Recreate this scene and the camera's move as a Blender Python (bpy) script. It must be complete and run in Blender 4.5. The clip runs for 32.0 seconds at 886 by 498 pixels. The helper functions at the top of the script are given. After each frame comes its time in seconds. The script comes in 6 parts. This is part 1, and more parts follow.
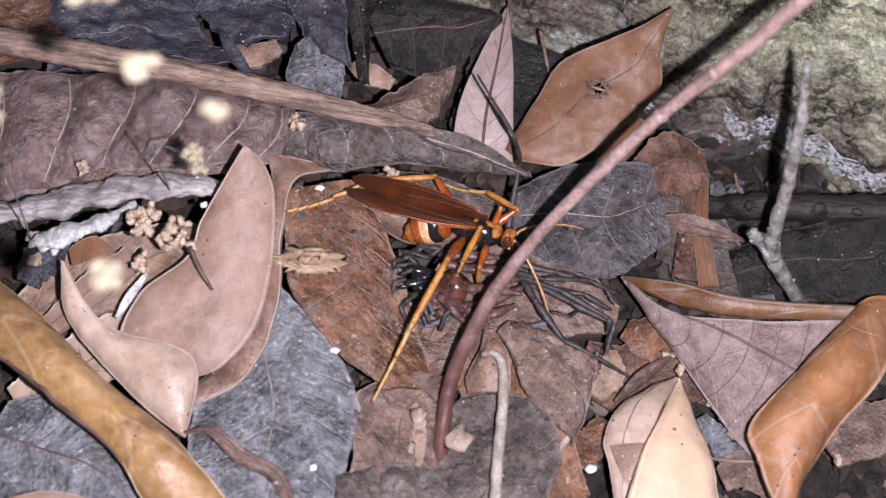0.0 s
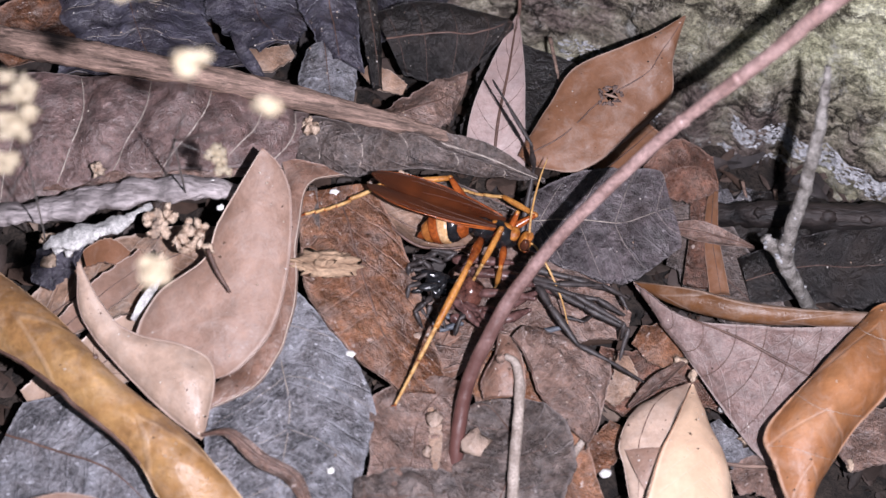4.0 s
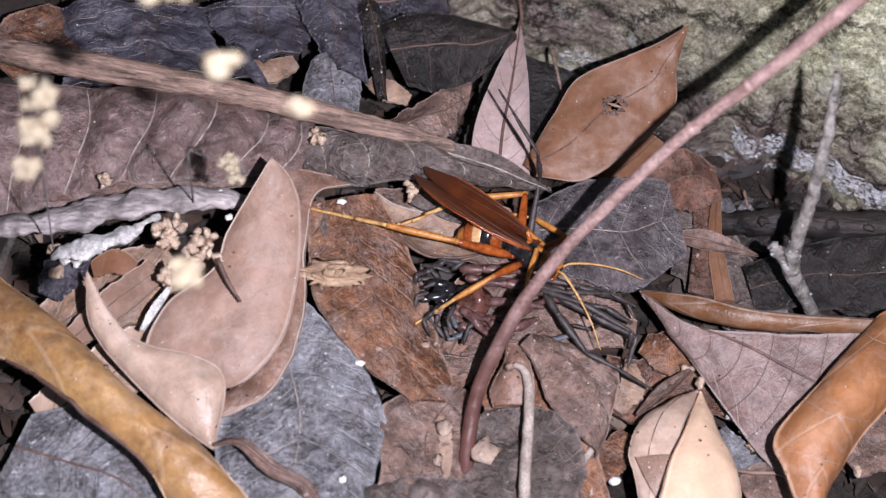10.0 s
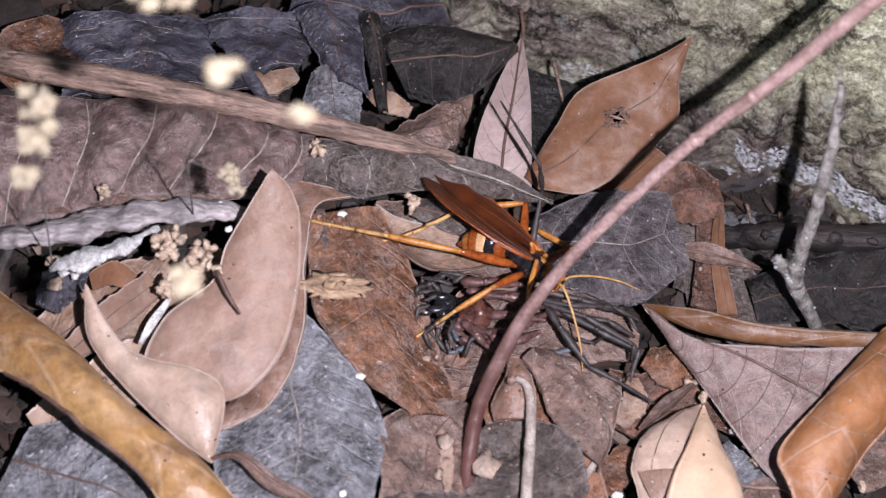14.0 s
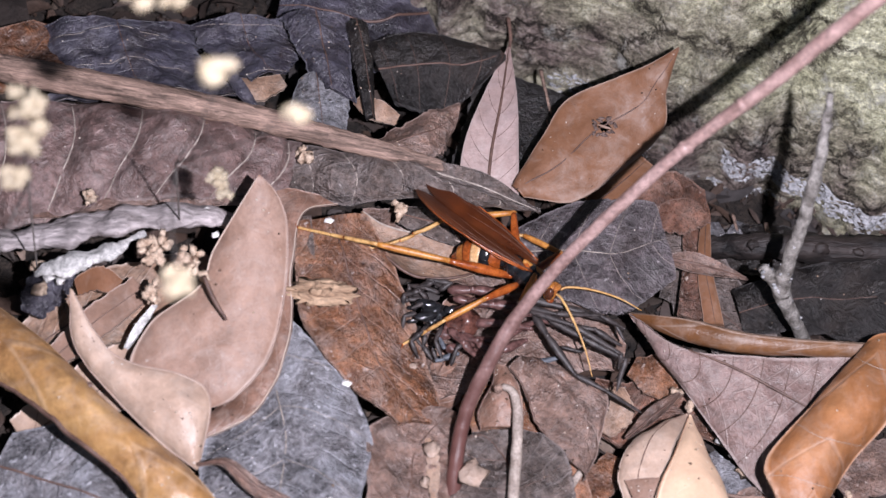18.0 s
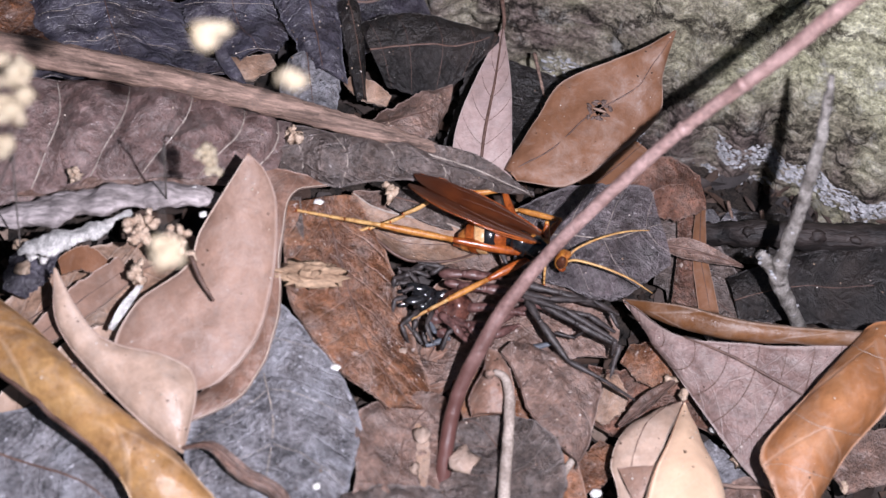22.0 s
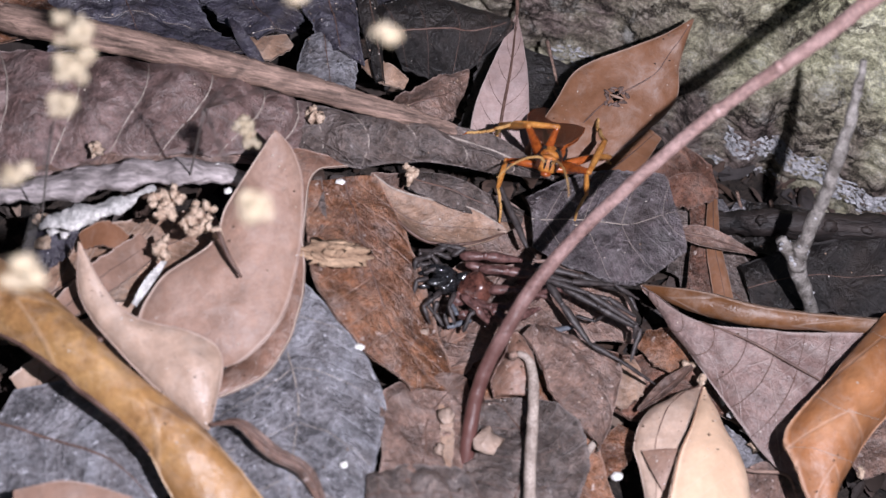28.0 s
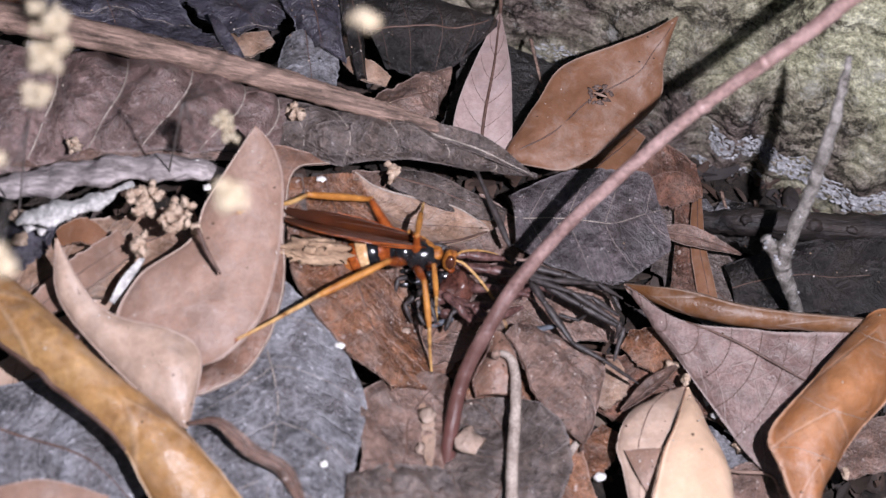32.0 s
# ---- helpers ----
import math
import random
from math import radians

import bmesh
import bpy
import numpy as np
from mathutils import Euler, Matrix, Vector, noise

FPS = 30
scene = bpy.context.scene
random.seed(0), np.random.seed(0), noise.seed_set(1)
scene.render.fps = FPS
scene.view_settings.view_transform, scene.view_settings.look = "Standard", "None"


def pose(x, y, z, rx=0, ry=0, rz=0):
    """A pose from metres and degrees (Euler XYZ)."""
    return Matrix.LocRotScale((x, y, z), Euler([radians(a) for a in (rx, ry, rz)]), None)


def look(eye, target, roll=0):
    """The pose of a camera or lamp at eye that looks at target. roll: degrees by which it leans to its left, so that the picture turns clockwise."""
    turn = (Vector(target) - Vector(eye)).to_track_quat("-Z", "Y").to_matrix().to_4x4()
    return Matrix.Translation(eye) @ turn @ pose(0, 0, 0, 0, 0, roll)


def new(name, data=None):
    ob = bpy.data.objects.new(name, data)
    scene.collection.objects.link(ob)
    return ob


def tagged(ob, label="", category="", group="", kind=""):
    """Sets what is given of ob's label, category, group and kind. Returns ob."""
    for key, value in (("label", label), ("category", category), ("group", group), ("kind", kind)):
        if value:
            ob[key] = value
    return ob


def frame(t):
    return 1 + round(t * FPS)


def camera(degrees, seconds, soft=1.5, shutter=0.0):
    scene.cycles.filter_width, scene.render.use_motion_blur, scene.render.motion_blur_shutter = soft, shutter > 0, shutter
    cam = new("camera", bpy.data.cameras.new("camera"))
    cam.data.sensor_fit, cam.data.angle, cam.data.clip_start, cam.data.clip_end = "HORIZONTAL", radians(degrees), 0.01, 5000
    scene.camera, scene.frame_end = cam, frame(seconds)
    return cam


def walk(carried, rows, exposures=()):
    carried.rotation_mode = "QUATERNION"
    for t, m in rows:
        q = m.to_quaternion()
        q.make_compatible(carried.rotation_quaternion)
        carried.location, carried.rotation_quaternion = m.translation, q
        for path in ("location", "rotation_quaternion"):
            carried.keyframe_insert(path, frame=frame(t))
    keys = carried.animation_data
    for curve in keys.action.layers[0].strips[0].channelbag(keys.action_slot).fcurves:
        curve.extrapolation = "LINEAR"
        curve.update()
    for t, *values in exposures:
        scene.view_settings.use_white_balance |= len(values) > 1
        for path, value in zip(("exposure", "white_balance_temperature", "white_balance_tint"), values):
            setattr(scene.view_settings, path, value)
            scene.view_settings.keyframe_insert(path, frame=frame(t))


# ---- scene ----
cam = camera(28.0, 32.0, soft=1.4, shutter=0.5)
PATH = [
    (0, (0.00220, -0.14897, 0.26539), (0.00123, 0.00381, -0.00435), -2.662),
    (0.5, (0.00072, -0.14874, 0.26534), (0.00101, 0.00397, -0.00443), -1.938),
    (1, (-0.00069, -0.14921, 0.26510), (0.00089, 0.00393, -0.00443), -1.527),
    (1.5, (-0.00188, -0.14964, 0.26455), (0.00041, 0.00406, -0.00466), -1.147),
    (2, (-0.00432, -0.14991, 0.26458), (-0.00027, 0.00428, -0.00433), -0.611),
    (2.5, (-0.00548, -0.15038, 0.26516), (-0.00060, 0.00380, -0.00374), -0.269),
    (3, (-0.00583, -0.15033, 0.26437), (-0.00047, 0.00417, -0.00433), -0.079),
    (3.5, (-0.00709, -0.15065, 0.26488), (-0.00060, 0.00418, -0.00360), 0.200),
    (5.5, (-0.00934, -0.15051, 0.26382), (-0.00091, 0.00544, -0.00396), 0.588),
    (6, (-0.00957, -0.15059, 0.26330), (-0.00082, 0.00582, -0.00420), 0.634),
    (6.5, (-0.01006, -0.15070, 0.26370), (-0.00105, 0.00584, -0.00373), 0.686),
    (7, (-0.00932, -0.15124, 0.26443), (-0.00053, 0.00542, -0.00292), 0.606),
    (7.5, (-0.00948, -0.15151, 0.26451), (-0.00051, 0.00533, -0.00274), 0.633),
    (8, (-0.01135, -0.15201, 0.26511), (-0.00112, 0.00510, -0.00193), 0.999),
    (8.5, (-0.01234, -0.15220, 0.26516), (-0.00150, 0.00513, -0.00173), 1.149),
    (9, (-0.01236, -0.15210, 0.26408), (-0.00101, 0.00556, -0.00260), 1.302),
    (9.5, (-0.01568, -0.15258, 0.26406), (-0.00208, 0.00536, -0.00234), 2.021),
    (10, (-0.01529, -0.15270, 0.26397), (-0.00172, 0.00570, -0.00216), 1.963),
    (10.5, (-0.01300, -0.15231, 0.26338), (-0.00065, 0.00650, -0.00256), 1.602),
    (11, (-0.01597, -0.15270, 0.26367), (-0.00169, 0.00647, -0.00197), 2.206),
    (11.5, (-0.01433, -0.15199, 0.26320), (-0.00114, 0.00723, -0.00246), 1.872),
    (12, (-0.01379, -0.15173, 0.26184), (-0.00063, 0.00806, -0.00348), 1.865),
    (12.5, (-0.01381, -0.15204, 0.26250), (-0.00076, 0.00791, -0.00272), 1.837),
    (13, (-0.01423, -0.15217, 0.26219), (-0.00096, 0.00817, -0.00279), 1.839),
    (13.5, (-0.01369, -0.15202, 0.26123), (-0.00086, 0.00902, -0.00335), 1.655),
    (14, (-0.01567, -0.15250, 0.26156), (-0.00173, 0.00874, -0.00284), 2.087),
    (14.5, (-0.01478, -0.15318, 0.26203), (-0.00087, 0.00858, -0.00206), 2.063),
    (16.5, (-0.01775, -0.15391, 0.26140), (-0.00097, 0.00894, -0.00185), 2.945),
    (17, (-0.01631, -0.15485, 0.26283), (-0.00003, 0.00810, -0.00038), 2.795),
    (17.5, (-0.01946, -0.15452, 0.26166), (-0.00040, 0.00885, -0.00111), 3.868),
    (18, (-0.01776, -0.15344, 0.25998), (0.00072, 0.01020, -0.00266), 3.734),
    (18.5, (-0.02004, -0.15316, 0.25707), (0.00047, 0.01041, -0.00546), 4.552),
    (19, (-0.02184, -0.15257, 0.25513), (0.00047, 0.01071, -0.00744), 5.207),
    (19.5, (-0.02284, -0.15328, 0.25459), (0.00038, 0.01001, -0.00789), 5.650),
    (20, (-0.01917, -0.15324, 0.25604), (0.00202, 0.00983, -0.00676), 4.964),
    (20.5, (-0.02030, -0.15346, 0.25517), (0.00179, 0.00979, -0.00743), 5.259),
    (21, (-0.01727, -0.15312, 0.25439), (0.00282, 0.01080, -0.00796), 4.539),
    (21.5, (-0.01972, -0.15327, 0.25339), (0.00198, 0.01063, -0.00885), 5.208),
    (22, (-0.01919, -0.15313, 0.25381), (0.00256, 0.01057, -0.00854), 5.237),
    (22.5, (-0.02846, -0.15445, 0.25086), (-0.00046, 0.01005, -0.01040), 7.444),
    (23, (-0.02507, -0.15444, 0.25094), (0.00117, 0.01010, -0.01048), 7.126),
    (23.5, (-0.02437, -0.15358, 0.25004), (0.00183, 0.01102, -0.01135), 7.021),
    (24, (-0.02456, -0.15359, 0.25032), (0.00209, 0.01021, -0.01152), 7.174),
    (24.5, (-0.02186, -0.15393, 0.25051), (0.00315, 0.00972, -0.01158), 6.686),
    (25, (-0.02406, -0.15459, 0.25126), (0.00233, 0.00897, -0.01076), 7.014),
    (25.5, (-0.03020, -0.15549, 0.25042), (0.00055, 0.00879, -0.01067), 8.297),
    (27.5, (-0.03828, -0.15692, 0.24840), (-0.00033, 0.00883, -0.01081), 10.516),
    (28, (-0.03717, -0.15683, 0.24849), (0.00021, 0.00886, -0.01083), 10.368),
    (28.5, (-0.03573, -0.15682, 0.24694), (0.00139, 0.00947, -0.01204), 10.366),
    (29, (-0.03572, -0.15637, 0.24585), (0.00201, 0.01004, -0.01297), 10.668),
    (29.5, (-0.03583, -0.15628, 0.24538), (0.00257, 0.01030, -0.01322), 10.944),
    (30, (-0.03539, -0.15720, 0.24650), (0.00280, 0.00943, -0.01211), 10.796),
    (30.5, (-0.03397, -0.15692, 0.24724), (0.00337, 0.00935, -0.01171), 10.396),
    (31, (-0.03525, -0.15731, 0.24643), (0.00340, 0.00931, -0.01212), 10.833),
    (31.5, (-0.03711, -0.15772, 0.24567), (0.00301, 0.00941, -0.01232), 11.142),
    (32, (-0.03613, -0.15712, 0.24513), (0.00363, 0.01000, -0.01291), 11.040),
]
walk(cam, [(t, look(eye, target, roll)) for t, eye, target, roll in PATH], exposures=((0, 0.08), (14.5, 0.07), (19, 0.13), (25, 0.13), (27.8, -0.02), (32, -0.02)))
cam.data.dof.use_dof = True
cam.data.dof.focus_distance = 0.307
cam.data.dof.aperture_fstop = 23.0

# world, sun
world = bpy.data.worlds.new("sky")
scene.world = world
world.use_nodes = True
wn = world.node_tree.nodes
sky = wn.new("ShaderNodeTexSky")
sky.sky_type, sky.sun_disc = "NISHITA", False
sky.sun_elevation, sky.sun_rotation = radians(50), radians(190)
wn["Background"].inputs["Strength"].default_value = 0.018
world.node_tree.links.new(sky.outputs[0], wn["Background"].inputs["Color"])

# the white torch held beside the lens: all hard shadows point away from it
lamp = bpy.data.lights.new("torch", "POINT")
lamp.energy, lamp.shadow_soft_size, lamp.color = 6.1, 0.0022, (0.9, 0.87, 1.0)
torch = new("torch", lamp)
torch.location = (0.020, -0.142, 0.242)

MM = 0.001
RND = random.Random(7)
SURFS = []


# ---- materials ----
def nodes_of(name, rough=0.6, spec=0.4):
    m = bpy.data.materials.new(name)
    m.use_nodes = True
    nt = m.node_tree
    b = nt.nodes["Principled BSDF"]
    b.inputs["Roughness"].default_value = rough
    b.inputs["Specular IOR Level"].default_value = spec
    return m, nt, b


def tex(nt, kind, scale, coord, detail=6.0, rough=0.6, **kw):
    n = nt.nodes.new(kind)
    n.inputs["Scale"].default_value = scale
    if kind == "ShaderNodeTexNoise":
        n.inputs["Detail"].default_value = detail
        n.inputs["Roughness"].default_value = rough
    for k, v in kw.items():
        if k == "feature":
            n.feature = v
        if k == "distortion":
            n.inputs["Distortion"].default_value = v
    nt.links.new(coord, n.inputs["Vector"])
    return n


def ramp(nt, fac, stops):
    r = nt.nodes.new("ShaderNodeValToRGB")
    e = r.color_ramp.elements
    while len(e) < len(stops):
        e.new(0.5)
    for el, (p, c) in zip(e, stops):
        el.position = p
        el.color = (*c, 1) if len(c) == 3 else c
    nt.links.new(fac, r.inputs[0])
    return r.outputs[0]


def mix(nt, fac, a, b, mode="MIX"):
    n = nt.nodes.new("ShaderNodeMix")
    n.data_type, n.blend_type = "RGBA", mode
    for sock, v in ((n.inputs[0], fac), (n.inputs[6], a), (n.inputs[7], b)):
        if isinstance(v, bpy.types.NodeSocket):
            nt.links.new(v, sock)
        elif isinstance(v, tuple):
            sock.default_value = (*v, 1)
        else:
            sock.default_value = v
    return n.outputs[2]


def maths(nt, op, a, b=0.0):
    n = nt.nodes.new("ShaderNodeMath")
    n.operation = op
    for sock, v in ((n.inputs[0], a), (n.inputs[1], b)):
        if isinstance(v, bpy.types.NodeSocket):
            nt.links.new(v, sock)
        else:
            sock.default_value = v
    return n.outputs[0]


def bump(nt, b, height, strength, dist):
    n = nt.nodes.new("ShaderNodeBump")
    n.inputs["Strength"].default_value = strength
    n.inputs["Distance"].default_value = dist
    nt.links.new(height, n.inputs["Height"])
    nt.links.new(n.outputs[0], b.inputs["Normal"])


BLACKISH = (0.03, 0.022, 0.018)


def leafmat(name, dark, light, spot=(0.55, 0.5, 0.46), rough=0.5, dust=0.62, scale=110.0, blotch=BLACKISH, blot=0.62, net=0.3, nveins=9.0, grit=1.0, bloom=0.5):
    """Dead leaf: cloudy colour, fine net of veins, side veins along the blade, wrinkles, pale dust and dark blotches."""
    m, nt, b = nodes_of(name, rough, 0.5)
    tc = nt.nodes.new("ShaderNodeTexCoord")
    oc = tc.outputs["Object"]
    cloud = tex(nt, "ShaderNodeTexNoise", scale, oc, 7, 0.68, distortion=0.6)
    grain = tex(nt, "ShaderNodeTexNoise", 1300.0, oc, 5, 0.75)
    wrink = tex(nt, "ShaderNodeTexNoise", 330.0, oc, 6, 0.65, distortion=0.25)
    mid = tuple(0.5 * (p + q) * k for p, q, k in zip(dark, light, (1.04, 0.97, 0.92)))
    base = ramp(nt, cloud.outputs[0], [(0.28, dark), (0.5, mid), (0.72, light)])
    g = ramp(nt, grain.outputs[0], [(0.34, (max(0.3, 1 - 0.4 * grit),) * 3), (0.66, (1 + 0.3 * grit,) * 3)])
    base = mix(nt, 1.0, base, g, "MULTIPLY")
    fine = tex(nt, "ShaderNodeTexNoise", 3600.0, oc, 3, 0.6)
    base = mix(nt, 1.0, base, ramp(nt, fine.outputs[0], [(0.35, (1 - 0.2 * grit,) * 3), (0.65, (1 + 0.2 * grit,) * 3)]), "MULTIPLY")
    base = mix(nt, 1.0, base, ramp(nt, wrink.outputs[0], [(0.36, (max(0.2, 1 - 0.5 * grit),) * 3), (0.64, (1 + 0.35 * grit,) * 3)]), "MULTIPLY")
    patch = tex(nt, "ShaderNodeTexNoise", 150.0, oc, 8, 0.75, distortion=0.3)
    base = mix(nt, 1.0, base, ramp(nt, patch.outputs[0], [(0.38, (max(0.2, 1 - 0.5 * grit),) * 3), (0.62, (1 + 0.45 * grit,) * 3)]), "MULTIPLY")
    cells = tex(nt, "ShaderNodeTexVoronoi", 950.0, oc, feature="DISTANCE_TO_EDGE")
    lines = ramp(nt, cells.outputs[0], [(0.0, (1, 1, 1)), (0.13, (0, 0, 0))])
    base = mix(nt, maths(nt, "MULTIPLY", maths(nt, "MULTIPLY", lines, net), wrink.outputs[0]), base, mix(nt, 0.4, light, spot))
    sep = nt.nodes.new("ShaderNodeSeparateXYZ")
    nt.links.new(tc.outputs["UV"], sep.inputs[0])
    v = maths(nt, "ABSOLUTE", maths(nt, "SUBTRACT", sep.outputs[1], 0.5))
    skew = maths(nt, "ADD", maths(nt, "MULTIPLY", v, 0.4), maths(nt, "MULTIPLY", cloud.outputs[0], 0.05))
    wave = maths(nt, "SINE", maths(nt, "MULTIPLY", maths(nt, "SUBTRACT", sep.outputs[0], skew), nveins * 6.283))
    side = ramp(nt, wave, [(0.95, (0, 0, 0)), (0.998, (1, 1, 1))])
    base = mix(nt, maths(nt, "MULTIPLY", side, 0.22), base, mix(nt, 0.5, light, spot))
    edge = ramp(nt, v, [(0.462, (0, 0, 0)), (0.49, (1, 1, 1))])
    base = mix(nt, maths(nt, "MULTIPLY", edge, 0.5), base, mix(nt, 0.35, light, spot))
    big = tex(nt, "ShaderNodeTexNoise", 75.0, oc, 9, 0.75)
    base = mix(nt, ramp(nt, big.outputs[0], [(blot - 0.04, (0, 0, 0)), (blot + 0.12, (0.8, 0.8, 0.8))]), base, blotch)
    film = tex(nt, "ShaderNodeTexNoise", 190.0, oc, 10, 0.8, distortion=0.8)
    base = mix(nt, ramp(nt, film.outputs[0], [(0.48, (0, 0, 0)), (0.68, (0.75 * bloom,) * 3)]), base, spot)
    flecks = tex(nt, "ShaderNodeTexNoise", 750.0, oc, 4, 0.6)
    base = mix(nt, ramp(nt, flecks.outputs[0], [(dust, (0, 0, 0)), (dust + 0.07, (0.8, 0.8, 0.8))]), base, spot)
    nt.links.new(base, b.inputs["Base Color"])
    h = maths(nt, "ADD", maths(nt, "MULTIPLY", lines, 0.16 * min(1.0, 4 * net)), maths(nt, "MULTIPLY", grain.outputs[0], 0.3 * grit))
    h = maths(nt, "ADD", h, maths(nt, "MULTIPLY", wrink.outputs[0], 0.3 + 1.3 * min(1.0, grit)))
    h = maths(nt, "ADD", h, maths(nt, "ADD", maths(nt, "MULTIPLY", cloud.outputs[0], 1.2 + 1.4 * min(1.0, grit)), maths(nt, "MULTIPLY", side, 0.25)))
    bump(nt, b, h, min(1.0, 0.14 + 0.6 * grit), 0.0014)
    r = ramp(nt, maths(nt, "ADD", maths(nt, "MULTIPLY", cloud.outputs[0], 0.5), maths(nt, "MULTIPLY", grain.outputs[0], 0.5)), [(0.35, (rough - 0.16,) * 3), (0.65, (rough + 0.14,) * 3)])
    nt.links.new(r, b.inputs["Roughness"])
    return m


def plainmat(name, dark, light, rough=0.5, spec=0.4, scale=400.0, bumps=0.4, dist=0.0002, coat=0.0, stretch=(1, 1, 1), low=None, alpha=1.0, turn=0.0):
    m, nt, b = nodes_of(name, rough, spec)
    tc = nt.nodes.new("ShaderNodeTexCoord")
    mp = nt.nodes.new("ShaderNodeMapping")
    mp.inputs["Scale"].default_value = stretch
    if turn:
        mp.vector_type = "TEXTURE"
        mp.inputs["Rotation"].default_value = (0, 0, radians(turn))
        mp.inputs["Scale"].default_value = tuple(1 / q for q in stretch)
    nt.links.new(tc.outputs["Object"], mp.inputs[0])
    n1 = tex(nt, "ShaderNodeTexNoise", scale, mp.outputs[0], 6, 0.65)
    n2 = tex(nt, "ShaderNodeTexNoise", scale * 6, mp.outputs[0], 3, 0.6)
    c = ramp(nt, n1.outputs[0], [(0.36, dark), (0.64, light)])
    c = mix(nt, 1.0, c, ramp(nt, n2.outputs[0], [(0.3, (0.6,) * 3), (0.7, (1.25,) * 3)]), "MULTIPLY")
    # low end darker by height: browner skin, with its shade put into the colour
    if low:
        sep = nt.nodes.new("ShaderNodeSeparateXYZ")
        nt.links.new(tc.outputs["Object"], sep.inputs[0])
        above_low = ramp(nt, maths(nt, "ADD", maths(nt, "MULTIPLY", sep.outputs[2], 25.0), maths(nt, "MULTIPLY", n1.outputs[0], 0.3)), [(0.3, (0, 0, 0)), (1.0, (1, 1, 1))])
        c = mix(nt, above_low, mix(nt, n1.outputs[0], low, tuple(2.4 * q for q in low)), c)
    b.inputs["Alpha"].default_value = alpha
    nt.links.new(c, b.inputs["Base Color"])
    bump(nt, b, maths(nt, "ADD", n1.outputs[0], maths(nt, "MULTIPLY", n2.outputs[0], 0.4)), bumps, dist)
    b.inputs["Coat Weight"].default_value = coat
    return m


PINK = leafmat("pink_leaf", (0.151, 0.090, 0.064), (0.363, 0.244, 0.191), rough=0.58, dust=0.7, blot=0.57, net=0.06, scale=40.0, grit=0.2, bloom=0.22, blotch=(0.14, 0.084, 0.06), nveins=0.0)
TAUPE = leafmat("red_brown_leaf", (0.120, 0.064, 0.044), (0.296, 0.183, 0.139), rough=0.44, dust=0.7, blot=0.6, net=0.06, scale=48.0, grit=0.42, bloom=0.3, blotch=(0.12, 0.062, 0.042))
PINK_PALE = leafmat("pale_pink_leaf", (0.299, 0.211, 0.159), (0.517, 0.403, 0.329), rough=0.48, dust=0.71, blot=0.61, net=0.06, scale=44.0, grit=0.2, bloom=0.3, blotch=(0.24, 0.15, 0.108), nveins=0.0)
MAUVE = leafmat("mauve_leaf", (0.129, 0.083, 0.075), (0.222, 0.157, 0.145), rough=0.5, dust=0.7, blot=0.66, net=0.12, scale=50.0, grit=0.45, bloom=0.3, blotch=(0.13, 0.085, 0.065))
LANCE = leafmat("pinkish_mauve_leaf", (0.25, 0.185, 0.175), (0.4, 0.315, 0.305), rough=0.5, dust=0.74, blot=0.7, net=0.06, scale=50.0, grit=0.25, bloom=0.3, nveins=0.0, blotch=(0.18, 0.12, 0.1))
CREAM = leafmat("cream_leaf", (0.584, 0.403, 0.272), (0.727, 0.569, 0.428), rough=0.5, dust=0.78, blot=0.8, net=0.03, scale=30.0, grit=0.1, bloom=0.0)
ORANGE = leafmat("orange_brown_leaf", (0.135, 0.060, 0.029), (0.217, 0.107, 0.057), rough=0.62, dust=0.74, blot=0.68, net=0.04, scale=40.0, grit=0.16, nveins=0.0, bloom=0.2, blotch=(0.1, 0.045, 0.025))
AMBER = leafmat("amber_leaf", (0.230, 0.090, 0.031), (0.352, 0.168, 0.072), rough=0.55, dust=0.72, blot=0.68, net=0.04, scale=50.0, grit=0.22, nveins=3.0, bloom=0.25, blotch=(0.2, 0.085, 0.035))
RIM = leafmat("orange_brown_rim", (0.091, 0.037, 0.013), (0.163, 0.077, 0.031), rough=0.42, dust=0.72, blot=0.66, net=0.04, scale=50.0, grit=0.25, nveins=2.0, bloom=0.2, blotch=(0.1, 0.045, 0.025))
UMBER = leafmat("umber_leaf", (0.055, 0.032, 0.029), (0.214, 0.145, 0.136), rough=0.42, dust=0.68, blot=0.6, net=0.18, grit=0.7, nveins=0.0, bloom=0.4, spot=(0.42, 0.38, 0.36))
# near black: rotten leaves, and sheets whose shade is put into the colour
ROTTEN_AND_SHADE = leafmat("rotten_leaf_and_shade", (0.004, 0.004, 0.005), (0.021, 0.018, 0.017), rough=0.4, dust=0.7, blot=0.58, net=0.06, grit=0.9, spot=(0.12, 0.11, 0.11), bloom=0.06)
POD = leafmat("ochre_leaf", (0.178, 0.085, 0.032), (0.463, 0.280, 0.113), rough=0.4, dust=0.72, blot=0.55, net=0.04, scale=30.0, blotch=(0.11, 0.048, 0.02), grit=0.3, nveins=2.0, bloom=0.25)
BROWN = leafmat("brown_leaf", (0.062, 0.023, 0.012), (0.273, 0.130, 0.068), rough=0.3, dust=0.64, blot=0.6, net=0.12, grit=0.85, bloom=0.42, spot=(0.48, 0.41, 0.38))
DULL = leafmat("dull_brown_leaf", (0.072, 0.044, 0.035), (0.267, 0.175, 0.141), rough=0.4, dust=0.65, blot=0.59, net=0.16, grit=0.8, bloom=0.45, spot=(0.48, 0.4, 0.37))
